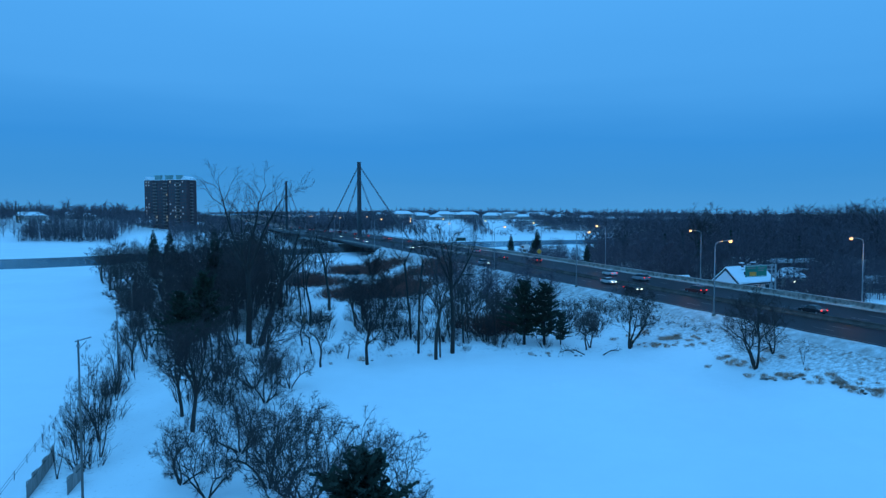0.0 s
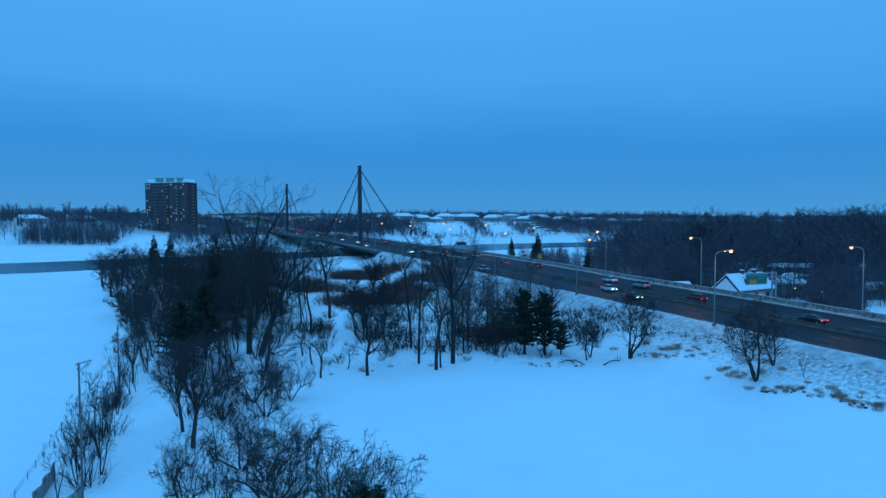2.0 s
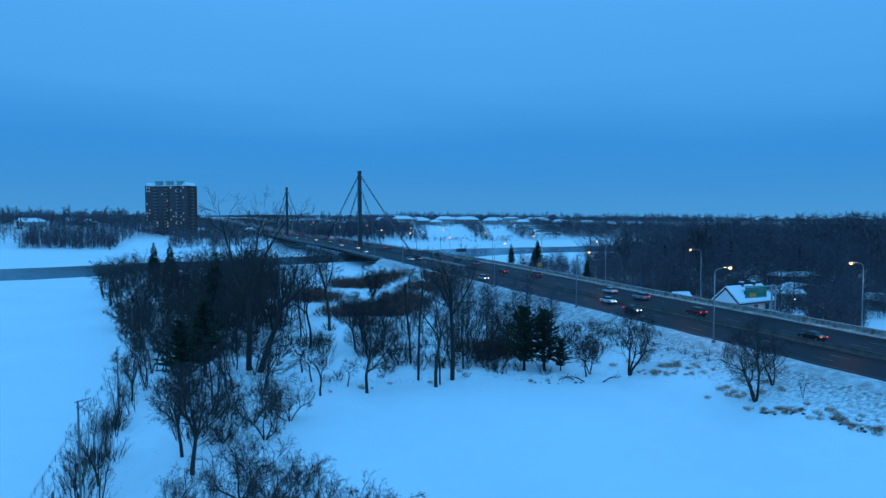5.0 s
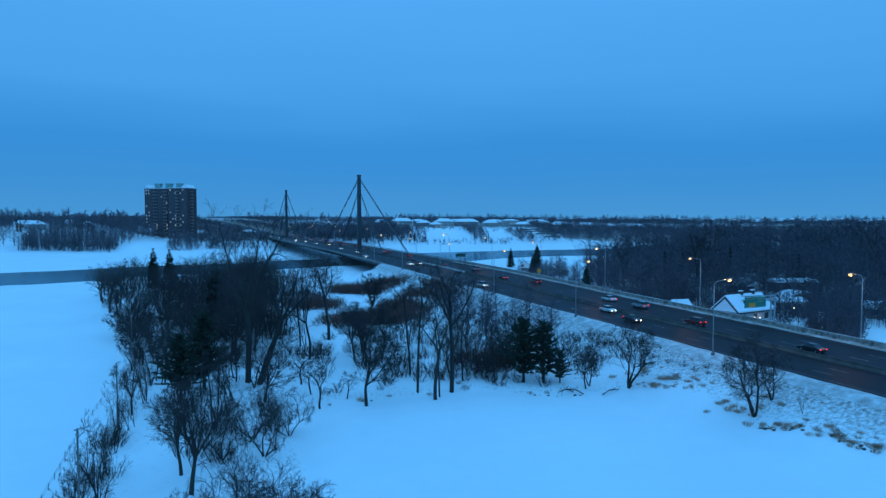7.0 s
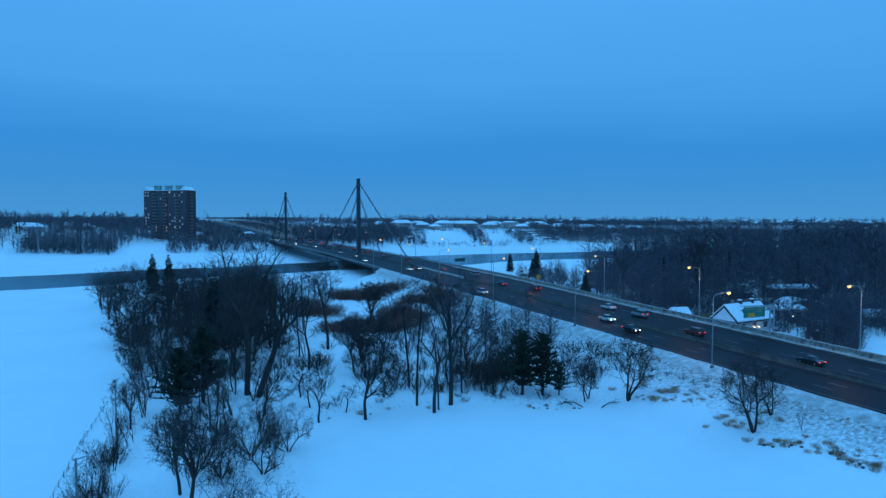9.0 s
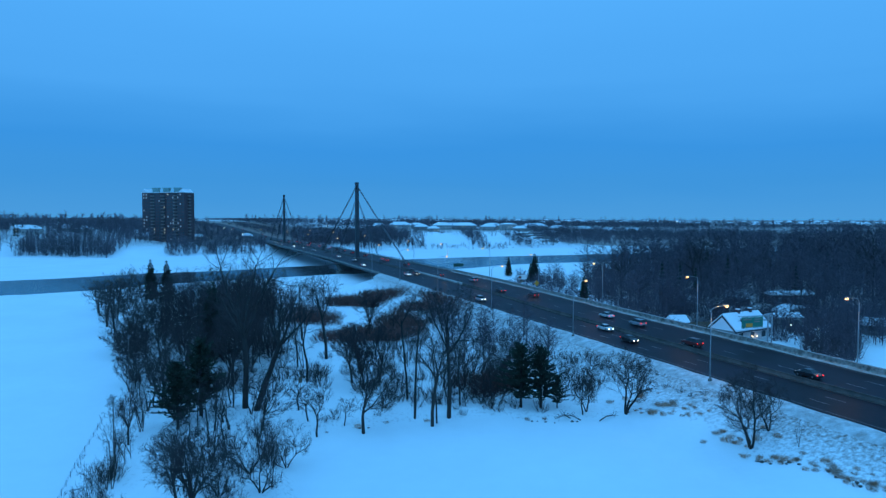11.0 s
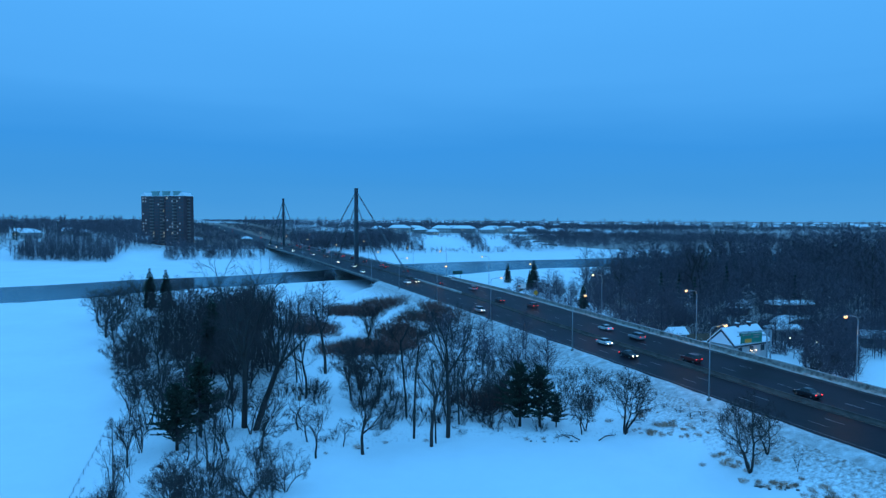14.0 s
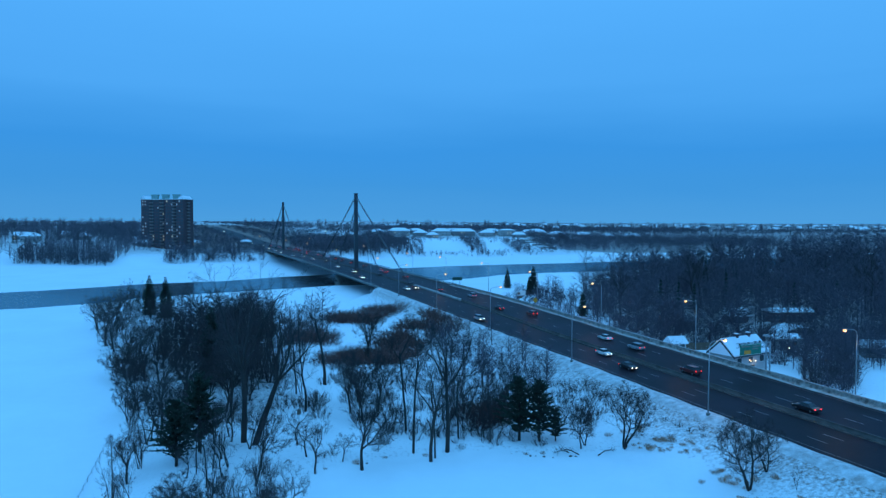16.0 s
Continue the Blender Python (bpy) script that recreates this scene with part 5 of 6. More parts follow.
tall_spots = scatter([(-900, 620), (-300, 600), (-280, 900), (-1000, 900)], 330, 12, 18, rng) + scatter([(-900, 1100), (1500, 1200), (2200, 1600), (-1200, 1600)], 330, 11, 18, rng) + scatter([(-60, 930), (330, 980), (460, 1120), (-100, 1080)], 120, 11, 16, rng)
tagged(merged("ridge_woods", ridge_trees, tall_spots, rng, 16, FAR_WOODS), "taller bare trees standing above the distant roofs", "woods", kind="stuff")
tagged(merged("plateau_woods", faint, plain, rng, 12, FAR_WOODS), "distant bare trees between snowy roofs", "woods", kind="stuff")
firs = scatter([(-1200, 640), (-340, 650), (-330, 900), (-1200, 1100)], 70, 12, 18, rng) + scatter([(-60, 1050), (1500, 1250), (1500, 1500), (-60, 1300)], 70, 11, 16, rng) + scatter([(-1200, 600), (-330, 610), (-60, 740), (200, 880), (1200, 980), (1800, 1500), (-1200, 1500)], 260, 7, 12, rng) + scatter([(-600, 470), (-310, 480), (-310, 640), (-620, 640)], 40, 9, 14, rng) \
    + scatter([(70, 215), (140, 230), (300, 300), (300, 420), (120, 390)], 60, 9, 15, rng, avoid=HOUSES)
tagged(merged("distant_firs", fir, firs, rng, 13, FARNEEDLE), "distant dark evergreens among bare trees", "woods", kind="stuff")
for ob in (old_a, old_b, tall_a, tall_b, vase_a, crooked, tangle, wide_a, wide_b, clump, round_a, mid_a, mid_b, bush_a, pine_a, spruce_a):
    remove(ob)

# ---- highway lamps ----
def street_lamp(reach, height=11.4):
    """A tapered pole with a bent arm over the road towards +x."""
    ob = thing("street_lamp", (0, 0, 0), 0, "tall galvanised highway lamp with a bent arm, lit orange", "street lamp", "highway lamps")
    part("pole", Mesh().tube([(0, 0, -0.6), (0, 0, height * 0.5), (0, 0, height - 0.5)], [0.11, 0.085, 0.06], 8), GALV, ob, smooth=True)
    part("foot_plate", Mesh().tube([(0, 0, -0.5), (0, 0, 0.12)], [0.3, 0.28], 8), CONCRETE, ob)
    part("arm", Mesh().tube([(0, 0, height - 0.55), (0.12, 0, height - 0.1), (0.6, 0, height + 0.2), (reach - 0.4, 0, height + 0.42)], [0.07, 0.06, 0.05, 0.045], 6), GALV, ob, smooth=True)
    head = Mesh().loft([[(x, -w, z), (x, w, z), (x, w * 0.7, z + h), (x, -w * 0.7, z + h)] for x, w, z, h in
                        ((reach - 0.45, 0.07, height + 0.36, 0.10), (reach - 0.1, 0.17, height + 0.36, 0.16), (reach + 0.35, 0.17, height + 0.38, 0.15), (reach + 0.5, 0.08, height + 0.40, 0.08))])
    h = part("lamp_head", head, GALV, ob)
    part("bulb_glass", Mesh().ball((reach + 0.12, 0, height + 0.28), 0.28, 10, 6, (1.0, 0.95, 0.85)), SODIUM, h, "glowing orange lamp glass", smooth=True)
    return ob


lamp = street_lamp(2.7)
for k in range(6):
    s = -268.9 + 37.1 * k
    for side in (-1, 1):
        w = road_left(s) - 1.0 if side < 0 else road_right(s) + (3.2 if k < 5 else 1.6)
        x, y, z = on_road(s, w)
        base = gz(x, y)
        ob = copy_thing(lamp, pose(x, y, base + 0.4, 0, 0, ROAD_RZ + (0 if side < 0 else 180)) @ Matrix.Diagonal((1, 1, (z + 10.6 - base - 0.4) / 11.6, 1)))
        if side > 0 or k == 0:
            ld = bpy.data.lights.new("lamp_light", "POINT")
            ld.energy, ld.color, ld.shadow_soft_size = 290, (1.0, 0.48, 0.14), 0.25
            dx = 2.8 * (1 if side < 0 else -1)
            lo = new("lamp_light", ld)
            lo.location = (x + ACROSS[0] * dx, y + ACROSS[1] * dx, z + 10.35)
for s, side in ((-46, 1), (-8, -1), (30, 1), (70, -1), (110, 1), (150, -1), (190, 1), (300, -1)):
    x, y, z = on_road(s, 15.0 * side)
    copy_thing(lamp, pose(x, y, z + 0.5, 0, 0, ROAD_RZ + (0 if side < 0 else 180)) @ Matrix.Diagonal((1, 1, 0.85, 1)))
remove(lamp)

# ---- overhead sign on its cantilever ----
x, y, z = on_road(-248.3, 15.2)
g = gz(x, y)
gantry = thing("overhead_sign", (x, y, g), ROAD_RZ, "green overhead direction sign on a grey steel cantilever", "road sign")
top = z + 4.9 - g
for dy in (-0.45, 0.45):
    part("post", Mesh().tube([(0, dy, -0.4), (0, dy, top)], [0.16, 0.14], 8), GALV, gantry, smooth=True)
lat = Mesh()
for i in range(9):
    h = 1.0 + i * (top - 1.4) / 8
    lat.tube([(0, -0.45, h), (0, 0.45, h + 0.6)], [0.04, 0.04], 4)
    lat.tube([(0, 0.45, h), (0, -0.45, h + 0.6)], [0.04, 0.04], 4)
part("lattice", lat, GALV, gantry)
arm = Mesh()
for dy in (-0.45, 0.45):
    for dz in (0.0, 0.8):
        arm.tube([(0, dy, top - 1.0 + dz), (-7.4, dy, top - 0.9 + dz)], [0.07, 0.06], 6)
for i in range(8):
    arm.tube([(-0.9 * i, -0.45, top - 1.0), (-0.9 * i - 0.9, -0.45, top - 0.15)], [0.035, 0.035], 4)
    arm.tube([(-0.9 * i, 0.45, top - 0.15), (-0.9 * i - 0.9, 0.45, top - 1.0)], [0.035, 0.035], 4)
part("cantilever", arm, GALV, gantry, "lattice arm reaching over the verge")
board = part("sign_board", Mesh().box(-7.6, -0.62, top - 2.2, -2.4, -0.54, top - 0.1), SIGN_GREEN, gantry, "green sign board with a yellow exit panel", bevel=0.02)
part("border", Mesh().box(-7.5, -0.632, top - 2.12, -2.5, -0.624, top - 2.06).box(-7.5, -0.632, top - 0.24, -2.5, -0.624, top - 0.18), SIGN_WHITE, board)
part("exit_panel", Mesh().box(-6.6, -0.636, top - 2.0, -5.0, -0.624, top - 1.3), SIGN_YELLOW, board, "yellow exit panel")
for a, b, h in ((-4.6, -2.8, 0.5), (-4.6, -3.2, 0.95), (-7.2, -5.2, 0.45)):
    part("text_bar", Mesh().box(a, -0.636, top - h - 0.2, b, -0.624, top - h), CONCRETE, board)

# smaller signs by the highway
for s, w, h, kind in ((-158.4, 15.9, 3.8, "diamond"), (-145.7, 17.9, 3.95, "panel")):
    x, y, z = on_road(s, w)
    g = gz(x, y)
    up = z + h - g - 2.0
    if kind == "diamond":
        sg = thing("warning_sign", (x, y, g), ROAD_RZ, "yellow diamond warning sign on a steel post", "road sign")
        part("post", Mesh().tube([(0, 0, -0.3), (0, 0, up + 0.6)], [0.06, 0.06], 6), GALV, sg)
        d = Mesh().prism([(0, up - 0.92), (0.92, up), (0, up + 0.92), (-0.92, up)], -0.09, -0.05)
        part("plate", d, SIGN_YELLOW, sg, "yellow diamond plate")
    else:
        sg = thing("road_sign", (x, y, g), ROAD_RZ, "grey sign board with a dark lower plate on two posts", "road sign")
        for dx in (-0.9, 0.9):
            part("post", Mesh().tube([(dx, 0, -0.3), (dx, 0, up + 1.0)], [0.07, 0.07], 6), GALV, sg)
        part("plate", Mesh().box(-1.5, -0.12, up - 0.2, 1.5, -0.07, up + 1.3), SIGN_WHITE, sg, "pale sign plate", bevel=0.01)
        part("side_plate", Mesh().box(-1.42, -0.135, up + 0.1, -0.55, -0.121, up + 0.9), RED_TWIG, sg, "faded red panel on the sign")
        part("lower_plate", Mesh().box(-1.0, -0.13, up - 1.1, 0.2, -0.08, up - 0.3), TIMBER, sg)
x, y, z = on_road(-97, 15.6)
sg = thing("direction_sign", (x, y, z), ROAD_RZ, "dark direction sign seen from the road over the river", "road sign")
for dx in (-1.9, 1.2):
    part("post", Mesh().tube([(dx, 0, -4.5), (dx, 0, 3.4)], [0.1, 0.09], 8), GALV, sg)
part("plate", Mesh().box(-2.1, -0.18, 2.3, 2.1, -0.12, 3.6), DARK_SIGN, sg, bevel=0.02)


# ---- vehicles ----
def car_thing(kind, paint, label):
    L, W = (4.6, 1.80) if kind == "sedan" else (4.7, 1.88) if kind == "suv" else (6.4, 2.1)
    ob = thing("car" if kind != "van" else "van", (0, 0, 0), 0, label, "car" if kind != "van" else "van", "traffic on the highway")
    h1 = 0.78 if kind == "sedan" else 0.92
    h2 = 1.44 if kind == "sedan" else 1.70 if kind == "suv" else 2.6
    a = L / 2
    if kind == "sedan":
        prof = [(-a, 0.35), (-a + 0.05, 0.70), (-a + 0.5, 0.90), (-a + 1.0, 0.95), (a - 1.3, 0.92), (a - 0.15, 0.74), (a, 0.55), (a - 0.03, 0.32), (0, 0.24)]
        cab = [(-a + 0.75, 0.90), (-a + 1.45, 1.40), (-0.1, h2), (0.5, 1.38), (a - 1.25, 0.90)]
    elif kind == "suv":
        prof = [(-a, 0.42), (-a + 0.03, 0.95), (-a + 0.3, 1.05), (a - 1.2, 1.04), (a - 0.15, 0.90), (a, 0.62), (a - 0.03, 0.40), (0, 0.32)]
        cab = [(-a + 0.12, 1.02), (-a + 0.45, 1.62), (-0.3, h2), (0.55, 1.62), (a - 1.15, 1.02)]
    else:
        prof = [(-a, 0.5), (-a, 2.5), (-a + 0.1, h2), (a - 1.9, h2), (a - 1.8, 1.25), (a - 0.2, 1.1), (a, 0.7), (a - 0.03, 0.42), (0, 0.36)]
        cab = [(a - 1.95, 1.15), (a - 1.9, 2.1), (a - 1.4, 2.05), (a - 0.75, 1.15)]

    def hull(p, w0, w1, lo, hi):
        m = Mesh()
        k = len(p)
        rings = []
        for sgn in (-1, 1):
            rings.append([(sgn * (w0 + (w1 - w0) * max(0, min(1, (z - lo) / (hi - lo)))), y, z) for y, z in p])
        return m.loft(rings)

    part("body", hull(prof, W / 2, W / 2 - 0.06, 0.3, 1.0), paint, ob, bevel=0.05)
    part("cabin_glass", hull(cab, W / 2 - 0.07, W / 2 - 0.30, 0.9, h2), GLASS, ob, "dark tinted windows", bevel=0.03)
    if kind != "van":
        part("roof", Mesh().box(-W / 2 + 0.32, cab[1][0] + 0.06, h2 - 0.05, W / 2 - 0.32, cab[3][0] - 0.06, h2 + 0.015), paint, ob, bevel=0.015)
    for y in (-a + 0.85, a - 0.9):
        for sx in (-1, 1):
            wv = part("wheel", Mesh().tube([(sx * (W / 2 - 0.20), y, 0.32), (sx * (W / 2 + 0.0), y, 0.32)], [0.32, 0.32], 12), TYRE, ob)
            part("rim", Mesh().tube([(sx * (W / 2 + 0.002), y, 0.32), (sx * (W / 2 + 0.015), y, 0.32)], [0.2, 0.17], 10), RIM, wv)
    for sx in (-1, 1):
        part("headlight", Mesh().ball((sx * (W / 2 - 0.36), a - 0.08, 0.62 if kind == "sedan" else 0.76), 0.15, 8, 5, (1.1, 0.55, 0.7)), HEAD_GLOW, ob, "lit headlight")
        part("taillight", Mesh().ball((sx * (W / 2 - 0.22), -a + 0.02, 0.76 if kind == "sedan" else 0.92), 0.13, 8, 5, (1.5, 0.5, 0.8)), RED_GLOW, ob, "lit red taillight")
    return ob


def paint(name, c):
    return mat(name, c, 0.28, vary=0.15, scale=1.5, spec=0.5)


CARS = {
    "white": car_thing("sedan", paint("white_paint", (0.62, 0.62, 0.60)), "white sedan with its lights on driving on the highway"),
    "dark": car_thing("sedan", paint("black_paint", (0.018, 0.018, 0.022)), "black sedan with its lights on driving on the highway"),
    "silver": car_thing("suv", paint("silver_paint", (0.30, 0.31, 0.33)), "silver crossover with its lights on driving on the highway"),
    "red": car_thing("suv", paint("dark_red_paint", (0.16, 0.03, 0.03)), "dark red crossover with its lights on driving on the highway"),
    "van": car_thing("van", paint("box_white_paint", (0.6, 0.6, 0.6)), "white delivery van with its lights on crossing the bridge"),
}


def drive(kind, s, w):
    away = w > road_mid(s)
    lanes = [road_mid(s) + 1.2 + (road_right(s) - 1.8 - road_mid(s) - 1.2) * (k + 0.5) / 3 for k in range(3)] if away else \
            [road_left(s) + 1.6 + (road_mid(s) - 1.2 - road_left(s) - 1.6) * (k + 0.5) / 3 for k in range(3)]
    w = min(lanes, key=lambda q: abs(q - w))
    x, y, z = on_road(s, w, 0.012)
    slope = math.degrees(math.atan2(float(road_z(s + 2) - road_z(s - 2)), 4)) * (1 if away else -1)
    copy_thing(CARS[kind], pose(x, y, z, 0, 0, ROAD_RZ + (0 if away else 180)) @ pose(0, 0, 0, slope) @ Matrix.Scale(0.86, 4))


for kind, s, w in (("dark", -272.3, -1.9), ("red", -247.5, -1.0), ("white", -214.2, 0.4), ("silver", -226.0, 3.5), ("dark", -162.0, 1.7), ("red", -176.0, 5.0), ("silver", -131.2, 5.2), ("dark", -110, 2.7),
                   ("red", -58.6, 5.1), ("dark", -28.6, 8.7), ("silver", -20.5, 5.2), ("dark", 10.6, 5.8), ("red", 78, 5), ("dark", 118, 8), ("silver", 150, 4), ("van", 100, 5.5),
                   ("red", 205, 5), ("dark", 262, 8), ("white", -228.5, -8.5), ("dark", -240.5, -11.5), ("silver", -178.8, -13.6), ("white", -103, -9), ("dark", -101.3, -5.3), ("white", -53.6, -9.5),
                   ("silver", -23.1, -8.1), ("white", 10.2, -5.7), ("dark", 58, -5.2), ("silver", 78, -9), ("white", 180, -13), ("dark", 230, -6), ("white", 280, -5.6),
                   ("silver", 112, -5.5), ("white", 128, -9.5), ("dark", 152, -5.5), ("white", 210, -9.5), ("silver", 252, -9), ("dark", 310, -5.5), ("white", 345, -9), ("silver", 372, -5.5), ("dark", 430, -9),
                   ("white", 446, -5.5), ("silver", 470, -9), ("dark", 505, -5.5), ("white", 560, -9), ("red", 38, 8.5), ("dark", 60, 5), ("silver", 132, 8.5), ("red", 172, 5), ("dark", 188, 9), ("silver", 228, 5), ("red", 243, 9),
                   ("dark", 300, 5), ("silver", 335, 9)):
    drive(kind, s, w)
for i in range(16):
    drive(("white", "dark", "silver", "white")[i % 4], 350 + i * 42 + 13 * math.sin(i * 2.1), -4.0 - 3.5 * (i % 3))
for i in range(8):
    drive(("dark", "red", "silver")[i % 3], 345 + i * 70, 4.0 + 3.5 * (i % 3))
for ob in CARS.values():
    remove(ob)

# ---- apartment tower across the river ----
tower = thing("apartment_tower", (-247.5, 623.0, 0.0), -12.0, "dark brown brick apartment tower with a few lit windows", "apartment building")
TG = 3.0
TOP = 51.0
part("wall", Mesh().box(-26, -8, TG, 5, 8, TOP), BRICK, tower, "dark brown brick wing")
part("wall", Mesh().box(5.05, -12, TG, 26, 6, TOP), BRICK, tower, "dark brown brick wing set forward")
for x0, x1, y0, y1 in ((-26, 5, -8, 8), (5.05, 26, -12, 6)):
    part("roof", Mesh().box(x0 - 0.3, y0 - 0.3, TOP, x1 + 0.3, y1 + 0.3, TOP + 0.5), ROOF_SNOW, tower, "flat roof under snow")
for xc in (-14.6, -2.0, 10.8):
    part("plant_room", Mesh().loft([[(xc - a, -5 * k, h), (xc + a, -5 * k, h), (xc + a, 5 * k, h), (xc - a, 5 * k, h)] for a, k, h in ((3.3, 0.35, TOP + 0.5), (3.3, 0.35, TOP + 3.6), (3.8, 0.4, TOP + 3.7), (3.8, 0.4, TOP + 4.8))]), COPPER, tower,
         "pale green metal plant room")
for xc, yc, wd in ((-23, 0, 6), (22.5, -3, 7)):
    part("gable_roof", Mesh().add([(xc - wd / 2, yc - 8.6, TOP + 0.5), (xc + wd / 2, yc - 8.6, TOP + 0.5), (xc, yc - 8.6, TOP + 3.4), (xc - wd / 2, yc + 8, TOP + 0.5), (xc + wd / 2, yc + 8, TOP + 0.5), (xc, yc + 8, TOP + 3.4)],
                                  [(0, 1, 2), (5, 4, 3), (0, 2, 5, 3), (1, 4, 5, 2), (0, 3, 4, 1)]), ROOF_SNOW, tower, "snow-covered corner gable")
pane = Mesh().box(-0.75, -0.06, 0, 0.75, 0.06, 1.5).data("window", WINDOW)
DIM = mat("dim_lit_window", (0.5, 0.45, 0.4), 0.4, emit=(1.0, 0.80, 0.62), power=0.05)
pane_dim = Mesh().box(-0.75, -0.06, 0, 0.75, 0.06, 1.5).data("window", DIM)
pane_lit = Mesh().box(-0.75, -0.06, 0, 0.75, 0.06, 1.5).data("window", LIT)
bal = Mesh().box(-2.0, -1.3, -0.15, 2.0, 0, 0.0).box(-2.0, -1.3, 0, 2.0, -1.2, 0.95).box(-2.0, -1.3, 0, -1.92, 0, 0.95).box(1.92, -1.3, 0, 2.0, 0, 0.95).data("balcony", BALCONY)
rt = random.Random(5)
for fl in range(16):
    zf = TG + 2.0 + fl * 2.85
    for i in range(10):
        xw = -24.0 + i * 3.0
        if i in (3, 7):
            continue
        ob = new("window", rt.choices((pane_lit, pane_dim, pane), (0.025, 0.18, 0.795))[0])
        ob.matrix_basis, ob.parent = pose(xw, -8.03, zf + 0.9), tower
    for i in range(7):
        xw = 6.8 + i * 2.9
        if i == 3:
            continue
        ob = new("window", rt.choices((pane_lit, pane_dim, pane), (0.02, 0.16, 0.82))[0])
        ob.matrix_basis, ob.parent = pose(xw, -12.03, zf + 0.9), tower
    for xw, yw in ((-13.5, -8.0), (-1.5, -8.0), (15.5, -12.0)):
        ob = new("balcony", bal)
        ob.matrix_basis, ob.parent = pose(xw, yw, zf), tower
    ob = new("balcony", bal)
    ob.matrix_basis, ob.parent = pose(26.0, -4, zf, 0, 0, 90), tower
tower.scale = (0.86, 0.86, 1.0)


# ---- houses ----
def house(name, at, rz, L, W, eave, ridge, wall_m, label, hip=False, lit=0.15, rg=None, group="", chimney=False, cat="house", sill=0.9):
    """A house with its long side along x, its front towards -y."""
    rg = rg or random.Random(1)
    ob = thing(name, at, rz, label, cat, group)
    a, b = L / 2, W / 2
    m = Mesh()
    if hip:
        m.box(-a, -b, -1.0, a, b, eave)
    else:
        m.loft([[(x, -b, -1.0), (x, b, -1.0), (x, b, eave), (x, 0, ridge), (x, -b, eave)] for x in (-a, a)])
    part("wall", m, wall_m, ob)
    o, t = 0.45, 0.28
    ins = b if hip else -0.4
    lo = [(-a - o, -b - o), (a + o, -b - o), (a + o, b + o), (-a - o, b + o)]
    k = (ridge - eave) / b
    ze = eave - o * k
    v = [(x, y, ze + 0.02) for x, y in lo] + [(-a + ins, 0, ridge + 0.02), (a - ins, 0, ridge + 0.02)]
    v += [(x, y, z + t) for x, y, z in v]
    part("roof", Mesh().add(v, [(0, 4, 5, 1), (2, 5, 4, 3), (1, 5, 2), (3, 4, 0), (6, 7, 11, 10), (8, 9, 10, 11), (7, 8, 11), (9, 6, 10), (0, 1, 7, 6), (1, 2, 8, 7), (2, 3, 9, 8), (3, 0, 6, 9)]), ROOF_SNOW, ob,
         "roof under thick snow")
    n = max(2, int(L / 3.2))
    for row in range(max(1, int(eave / 2.7))):
        for i in range(n):
            x = -a + L * (i + 0.5) / n
            w = part("window", Mesh().box(x - 0.6, -b - 0.05, sill + row * 2.7, x + 0.6, -b + 0.05, sill + 1.3 + row * 2.7), LIT if rg.random() < lit else WINDOW, ob)
            part("window_frame", Mesh().box(x - 0.7, -b - 0.03, sill - 0.1 + row * 2.7, x + 0.7, -b - 0.005, sill + row * 2.7).box(x - 0.7, -b - 0.03, sill + 1.3 + row * 2.7, x + 0.7, -b - 0.005, sill + 1.4 + row * 2.7), SIGN_WHITE, w)
    if chimney:
        for x in (-a * 0.15, a * 0.55):
            ch = part("chimney", Mesh().box(x - 0.34, -0.34, ridge - 0.8, x + 0.34, 0.34, ridge + 0.8), BRICK, ob, "brick chimney with a snow cap", bevel=0.03)
            part("snow_cap", Mesh().box(x - 0.4, -0.4, ridge + 0.804, x + 0.4, 0.4, ridge + 0.98), ROOF_SNOW, ch, bevel=0.05)
    return ob


rh = random.Random(21)
g = 1.5
c20, s20 = math.cos(radians(30)), math.sin(radians(30))
hx, hy = 59.6 + 5.4 * c20 - 2.9 * s20, 136.8 + 5.4 * s20 + 2.9 * c20
white = house("house", (hx, hy, g), 30, 10.8, 5.8, 4.8, 7.4, PLASTER, "white clapboard house with a snowy gable roof beside the highway", rg=rh, lit=0.0, chimney=True, sill=2.6)
for sy in (-1, 1):
    part("fascia", Mesh().box(-5.8, sy * 3.37 - 0.05, 4.10, 5.8, sy * 3.37 + 0.05, 4.40), STEEL, white, "dark eave board")
    for sx in (-1, 1):
        part("bargeboard", Mesh().loft([[(sx * 5.82 - 0.06, sy * a, z) , (sx * 5.82 + 0.06, sy * a, z), (sx * 5.82 + 0.06, sy * a, z - 0.46), (sx * 5.82 - 0.06, sy * a, z - 0.46)] for a, z in ((3.36, 4.40), (0.02, 7.40))]), STEEL, white, "dark gable board")
part("door", Mesh().box(0.2, -2.99, 0, 1.2, -2.9, 2.1), TIMBER, white, "dark wooden front door", bevel=0.01)
for dx in (0.0, 1.4):
    part("wall_lamp", Mesh().ball((dx, -3.02, 2.9), 0.10, 8, 5), WHITE_GLOW, white, "lit lamp beside the door")
for dx in (-2.2, -0.8, 0.6, 2.8, 4.3):
    part("roof_vent", Mesh().box(dx - 0.17, -2.1, 5.6, dx + 0.17, -1.75, 6.55).box(dx - 0.23, -2.16, 6.55, dx + 0.23, -1.69, 6.63), STEEL, white, "dark boxy roof vent")
wl = bpy.data.lights.new("door_light", "POINT")
wl.energy, wl.color, wl.shadow_soft_size = 14, (1.0, 0.8, 0.5), 0.15
wo = new("door_light", wl)
wo.location = (hx + 0.7 * c20 + 3.7 * s20, hy + 0.7 * s20 - 3.7 * c20, g + 2.9)
